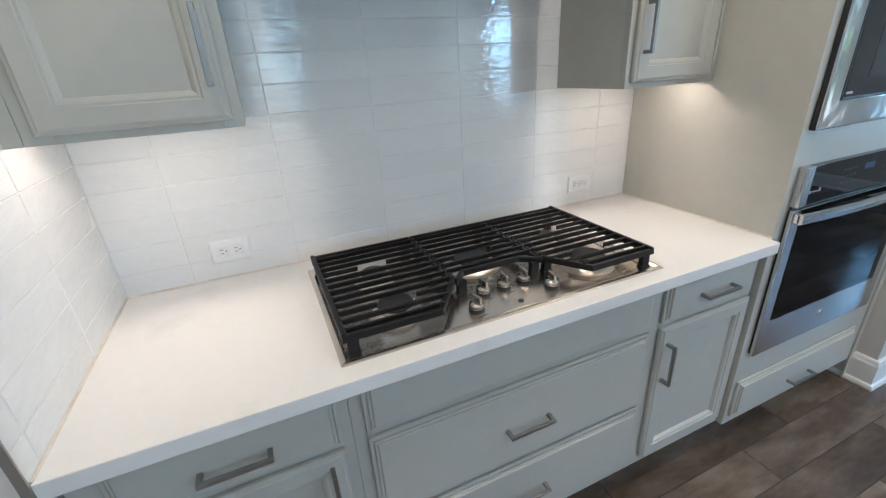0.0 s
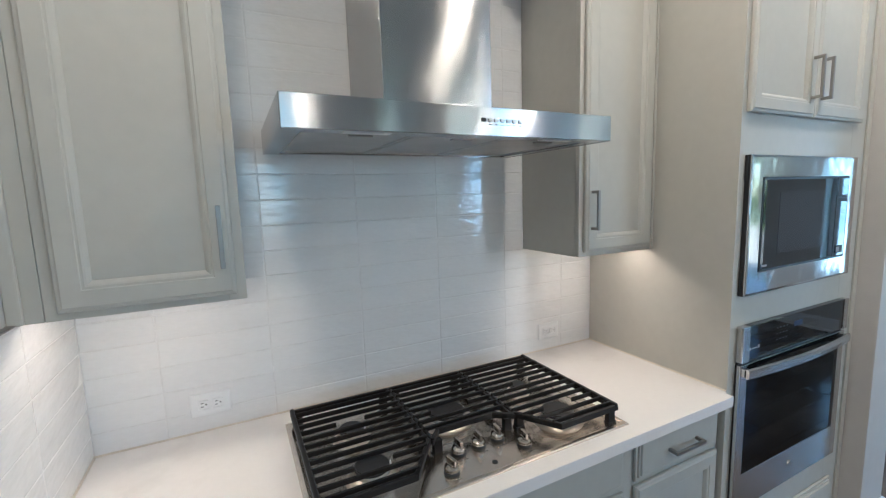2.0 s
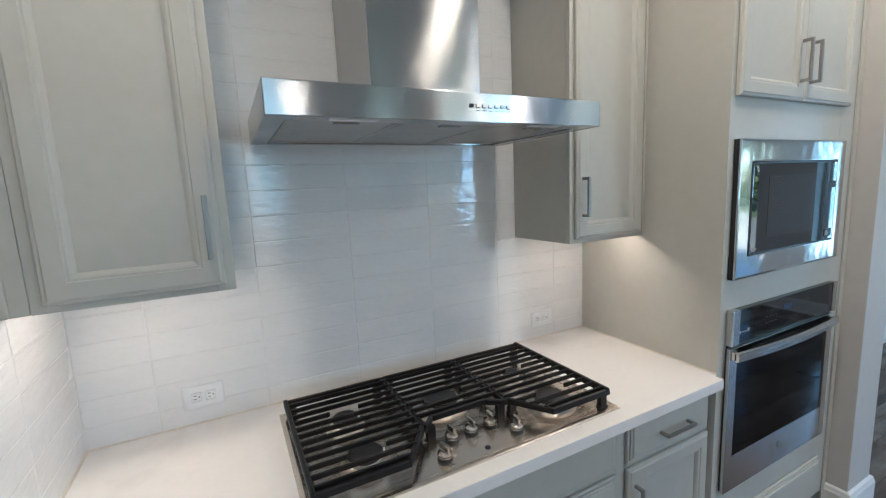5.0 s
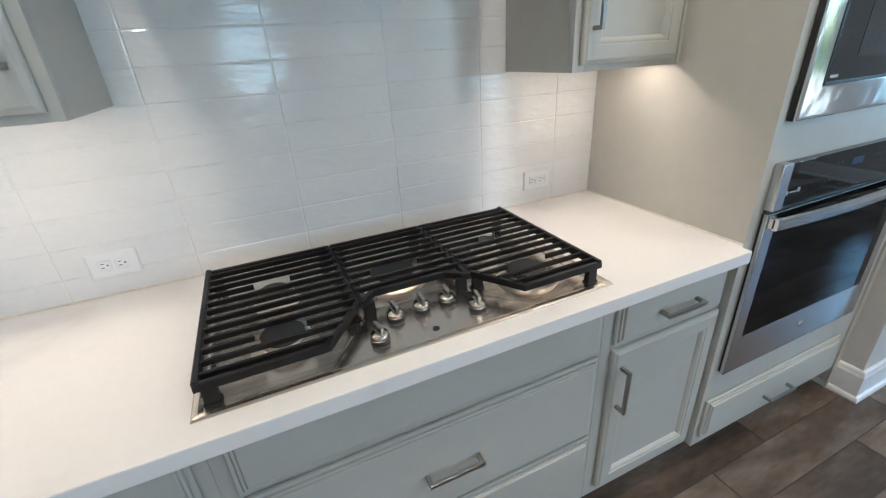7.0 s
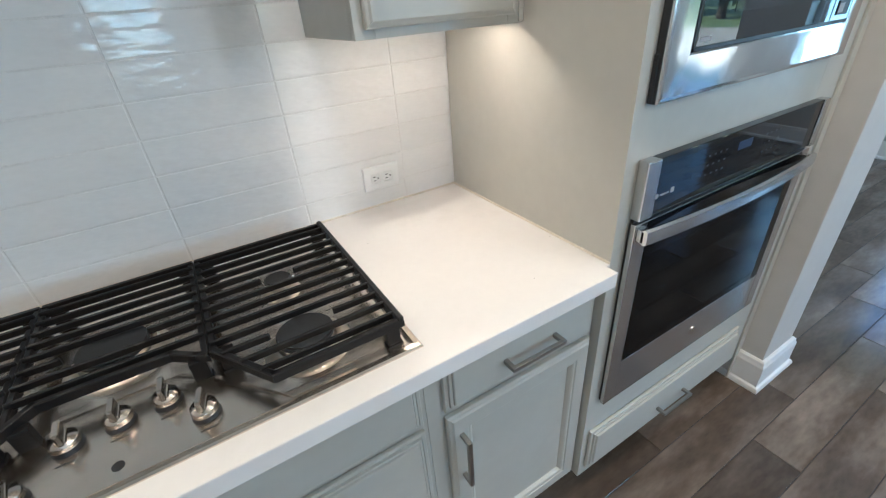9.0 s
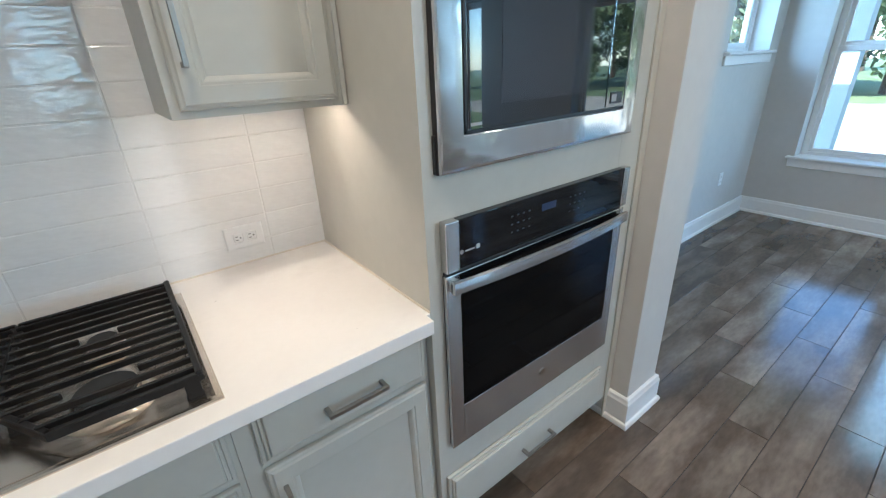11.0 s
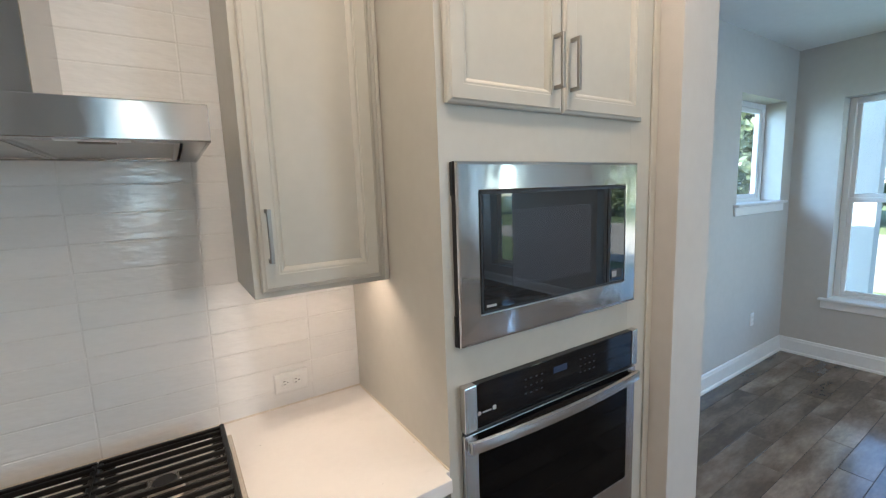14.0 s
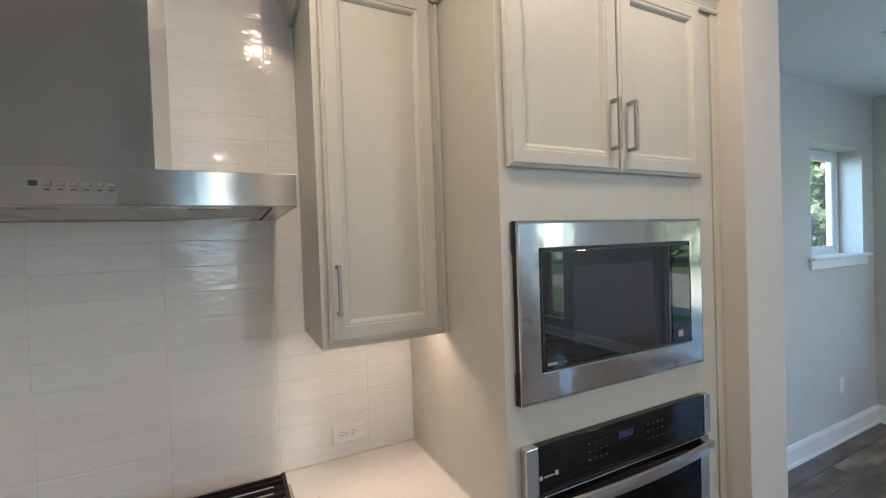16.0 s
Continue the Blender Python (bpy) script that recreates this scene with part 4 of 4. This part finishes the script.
# ---- small marks ----
for sx, sy, r in ((1.504, -0.203, 0.0012), (1.888, -0.464, 0.0011), (1.734, -0.576, 0.0009)):
    sp = thing("debris_speck", (sx, sy, 0.914), "tiny dark speck of debris on the white worktop", "debris", "specks on the worktop")
    part("speck", disc(sx, sy, 0.9141, 0.9147, r, r * 0.6, 7), SCUFF, sp)

# ---- outlets, vent, ceiling cans ----
def outlet(cx, cz, y, wide, label, group):
    w, h = (0.057, 0.036) if wide else (0.035, 0.057)
    o = thing("outlet", (cx, y, cz - h), label, "outlet", group)
    part("plate", framed(cx - w, cx + w, cz - h, cz + h, y, [(0, 0), (0, 0.003), (0.003, 0.0055), (0.006, 0.006)]), OUTLET, o)
    for s in (-1, 1):
        ox, oz = (cx + s * 0.0195, cz) if wide else (cx, cz + s * 0.0195)
        r = part("socket", box(ox - 0.0145, ox + 0.0145, y - 0.0075, y - 0.005, oz - 0.0145, oz + 0.0145, 0.004), OUTLET, o)
        for dx, dz in ((-0.004, -0.0055), (-0.004, 0.0055)):
            if wide:
                part("slot", box(ox + dx - 0.004, ox + dx + 0.004, y - 0.0079, y - 0.0072, oz + dz - 0.001, oz + dz + 0.001), INK, r)
            else:
                part("slot", box(ox + dz - 0.001, ox + dz + 0.001, y - 0.0079, y - 0.0072, oz - dx - 0.004, oz - dx + 0.004), INK, r)
        if wide:
            part("slot", box(ox + 0.005, ox + 0.009, y - 0.0079, y - 0.0072, oz - 0.002, oz + 0.002), INK, r)
    return o


outlet(0.302, 1.003, 0.0, True, "white double wall outlet on the tiles beside the cooktop", "tile outlets")
outlet(1.648, 1.003, 0.0, True, "white double wall outlet on the tiles near the oven", "tile outlets")
outlet(5.576, 0.430, N, False, "white wall outlet above the baseboard", "wall outlets")

vent = thing("ceiling_vent", (4.83, -0.60, CEIL), "white slatted ceiling air vent", "vent")
VX0, VX1, VY0, VY1, VB = 4.64, 4.96, -0.70, -0.50, 0.036
part("frame", merged(box(VX0, VX1, VY0, VY0 + VB, CEIL - 0.009, CEIL, 0.003), box(VX0, VX1, VY1 - VB, VY1, CEIL - 0.009, CEIL, 0.003), box(VX0, VX0 + VB, VY0 + VB, VY1 - VB, CEIL - 0.009, CEIL), box(VX1 - VB, VX1, VY0 + VB, VY1 - VB, CEIL - 0.009, CEIL)), TRIM, vent)
# dark sheet painted in for the shade of a duct that isn't modelled
part("duct_shade", box(VX0 + VB, VX1 - VB, VY0 + VB, VY1 - VB, CEIL - 0.002, CEIL - 0.0005), INK, vent)
for i in range(7):
    sx = VX0 + VB + 0.018 + i * 0.036
    b = box(-0.0105, 0.0105, VY0 + VB, VY1 - VB, -0.0012, 0.0012)
    bmesh.ops.rotate(b, matrix=Matrix.Rotation(radians(-22), 3, "Y"), verts=b.verts)
    bmesh.ops.translate(b, vec=(sx, 0, CEIL - 0.010), verts=b.verts)
    part("slat", b, TRIM, vent)

# fittings for all cans, including the four guessed ones out of view
for cx, cy in CANS:
    o = thing("recessed_light", (cx, cy, CEIL), "white recessed ceiling light, switched on", "light", "recessed ceiling lights")
    part("trim_ring", merged(disc(cx, cy, CEIL - 0.004, CEIL - 0.001, 0.088, 0.092, 28)), TRIM, o)
    part("lens", disc(cx, cy, CEIL - 0.0075, CEIL - 0.004, 0.066, 0.066, 28), LENS, o)


# ---- wall tiles ----
TP, TR, GAP = 0.3085, 0.0807, 0.0019
tile_cache = {}


def tile_mesh(w, h):
    key = (round(w, 3), round(h, 3))
    if key not in tile_cache:
        bm = framed(-w / 2, w / 2, -h / 2, h / 2, 0.0, [(0, 0), (0, 0.0118), (0.0008, 0.0130), (0.0022, 0.0136)])
        tile_cache[key] = mesh_of("tile", bm, TILE)
    return tile_cache[key]


rt = random.Random(11)


def lay(parent, origin, turn, u0, u1, z0, z1, joint_u, skip):
    us = spans(u0, u1, [joint_u + k * TP for k in range(-12, 12)])
    zs = spans(z0, z1, [1.707 + k * TR for k in range(-12, 15)])
    for a, b in zip(us, us[1:]):
        for c, d in zip(zs, zs[1:]):
            if b - a < 0.008 or d - c < 0.008 or skip((a + b) / 2, (c + d) / 2):
                continue
            o = new("tile", tile_mesh(b - a - GAP, d - c - GAP))
            o.parent = parent
            o.matrix_basis = origin @ Matrix.Translation(((a + b) / 2, rt.uniform(0.0, 0.0008), (c + d) / 2)) @ pose(0, 0, 0, rt.gauss(0, 0.22), 0, rt.gauss(0, 0.09))


lay(wall_back, Matrix.Translation((0, 0.0138, 0)), 0, 0.002, 1.902, 0.9155, 1.4649, 0.490, lambda u, z: False)
lay(wall_back, Matrix.Translation((0, 0.0138, 0)), 0, 0.420, 1.515, 1.4649, CEIL - 0.001, 0.490, lambda u, z: 0.81 < u < 1.13 and z > 1.86)
lay(wall_left, Matrix.Translation((-0.0105, 0, 0)) @ pose(0, 0, 0, 0, 0, 90), 0, -0.668, -0.003, 0.9155, 1.388, -0.3085, lambda u, z: False)
part("grout_bed", box(-0.0099, 0.0016, -0.668, 0.0, 0.9145, 1.388), GROUT, wall_left)
structure("trim_strip", merged(box(-0.010, 0.0045, -0.672, -0.668, 0.8825, 1.392), box(-0.010, 0.0045, -0.668, -0.327, 1.388, 1.392)), NICKEL, "thin metal edge trim along the tile", "trim")

CAULK = material("ivory_caulk", (0.70, 0.64, 0.54), 0.6, vary=0.12, scale=14.0)
structure("caulk_line", merged(sweep([(0.003, -0.662), (0.003, 0.0002), (1.9025, 0.0002), (1.9025, -0.634)], [(-0.003, 0.9135), (0.004, 0.9142), (0.0025, 0.917), (-0.003, 0.919)])), CAULK,
          "thin ivory caulk bead where the worktop meets the tile", "trim")

# ---- floor planks ----
PW, PL = 0.1505, 0.914
plank_cache = {}


def plank_mesh(length, width):
    key = (round(length, 3), round(width, 3))
    if key not in plank_cache:
        plank_cache[key] = mesh_of("plank", box(-length / 2, length / 2, -width / 2, width / 2, -0.010, 0.0, 0.0006, 1), PLANK)
    return plank_cache[key]


rest = []
for r in range(-41, 7):
    y1 = -0.697 + (r + 1) * PW
    y0 = y1 - PW
    y0, y1 = max(y0, S), min(y1, N)
    if y1 - y0 < 0.01:
        continue
    off = 2.275 + 0.305 * (r % 3)
    xs = spans(-0.01, W, [off + k * PL for k in range(-5, 6)])
    for a, b in zip(xs, xs[1:]):
        if b - a < 0.01:
            continue
        mx, my, ln, wd = (a + b) / 2, (y0 + y1) / 2, b - a - 0.003, y1 - y0 - 0.003
        if mx > 0.9 and my > -2.4:
            o = new("plank", plank_mesh(ln, wd))
            o.parent = floor
            o.location = (mx, my, 0)
        else:
            rest.append((a + 0.0015, b - 0.0015, y0 + 0.0015, y1 - 0.0015))
verts, faces = [], []
for a, b, y0, y1 in rest:
    k = len(verts)
    verts += [(a, y0, 0), (b, y0, 0), (b, y1, 0), (a, y1, 0), (a, y0, -0.005), (b, y0, -0.005), (b, y1, -0.005), (a, y1, -0.005)]
    faces += [(k, k + 1, k + 2, k + 3), (k, k + 4, k + 5, k + 1), (k + 1, k + 5, k + 6, k + 2), (k + 2, k + 6, k + 7, k + 3), (k + 3, k + 7, k + 4, k)]
me = bpy.data.meshes.new("planks")
me.from_pydata(verts, [], faces)
me.materials.append(PLANK)
o = tagged(new("planks", me), "dark wood-look planks of the rest of the floor", kind="stuff")
o.parent = floor
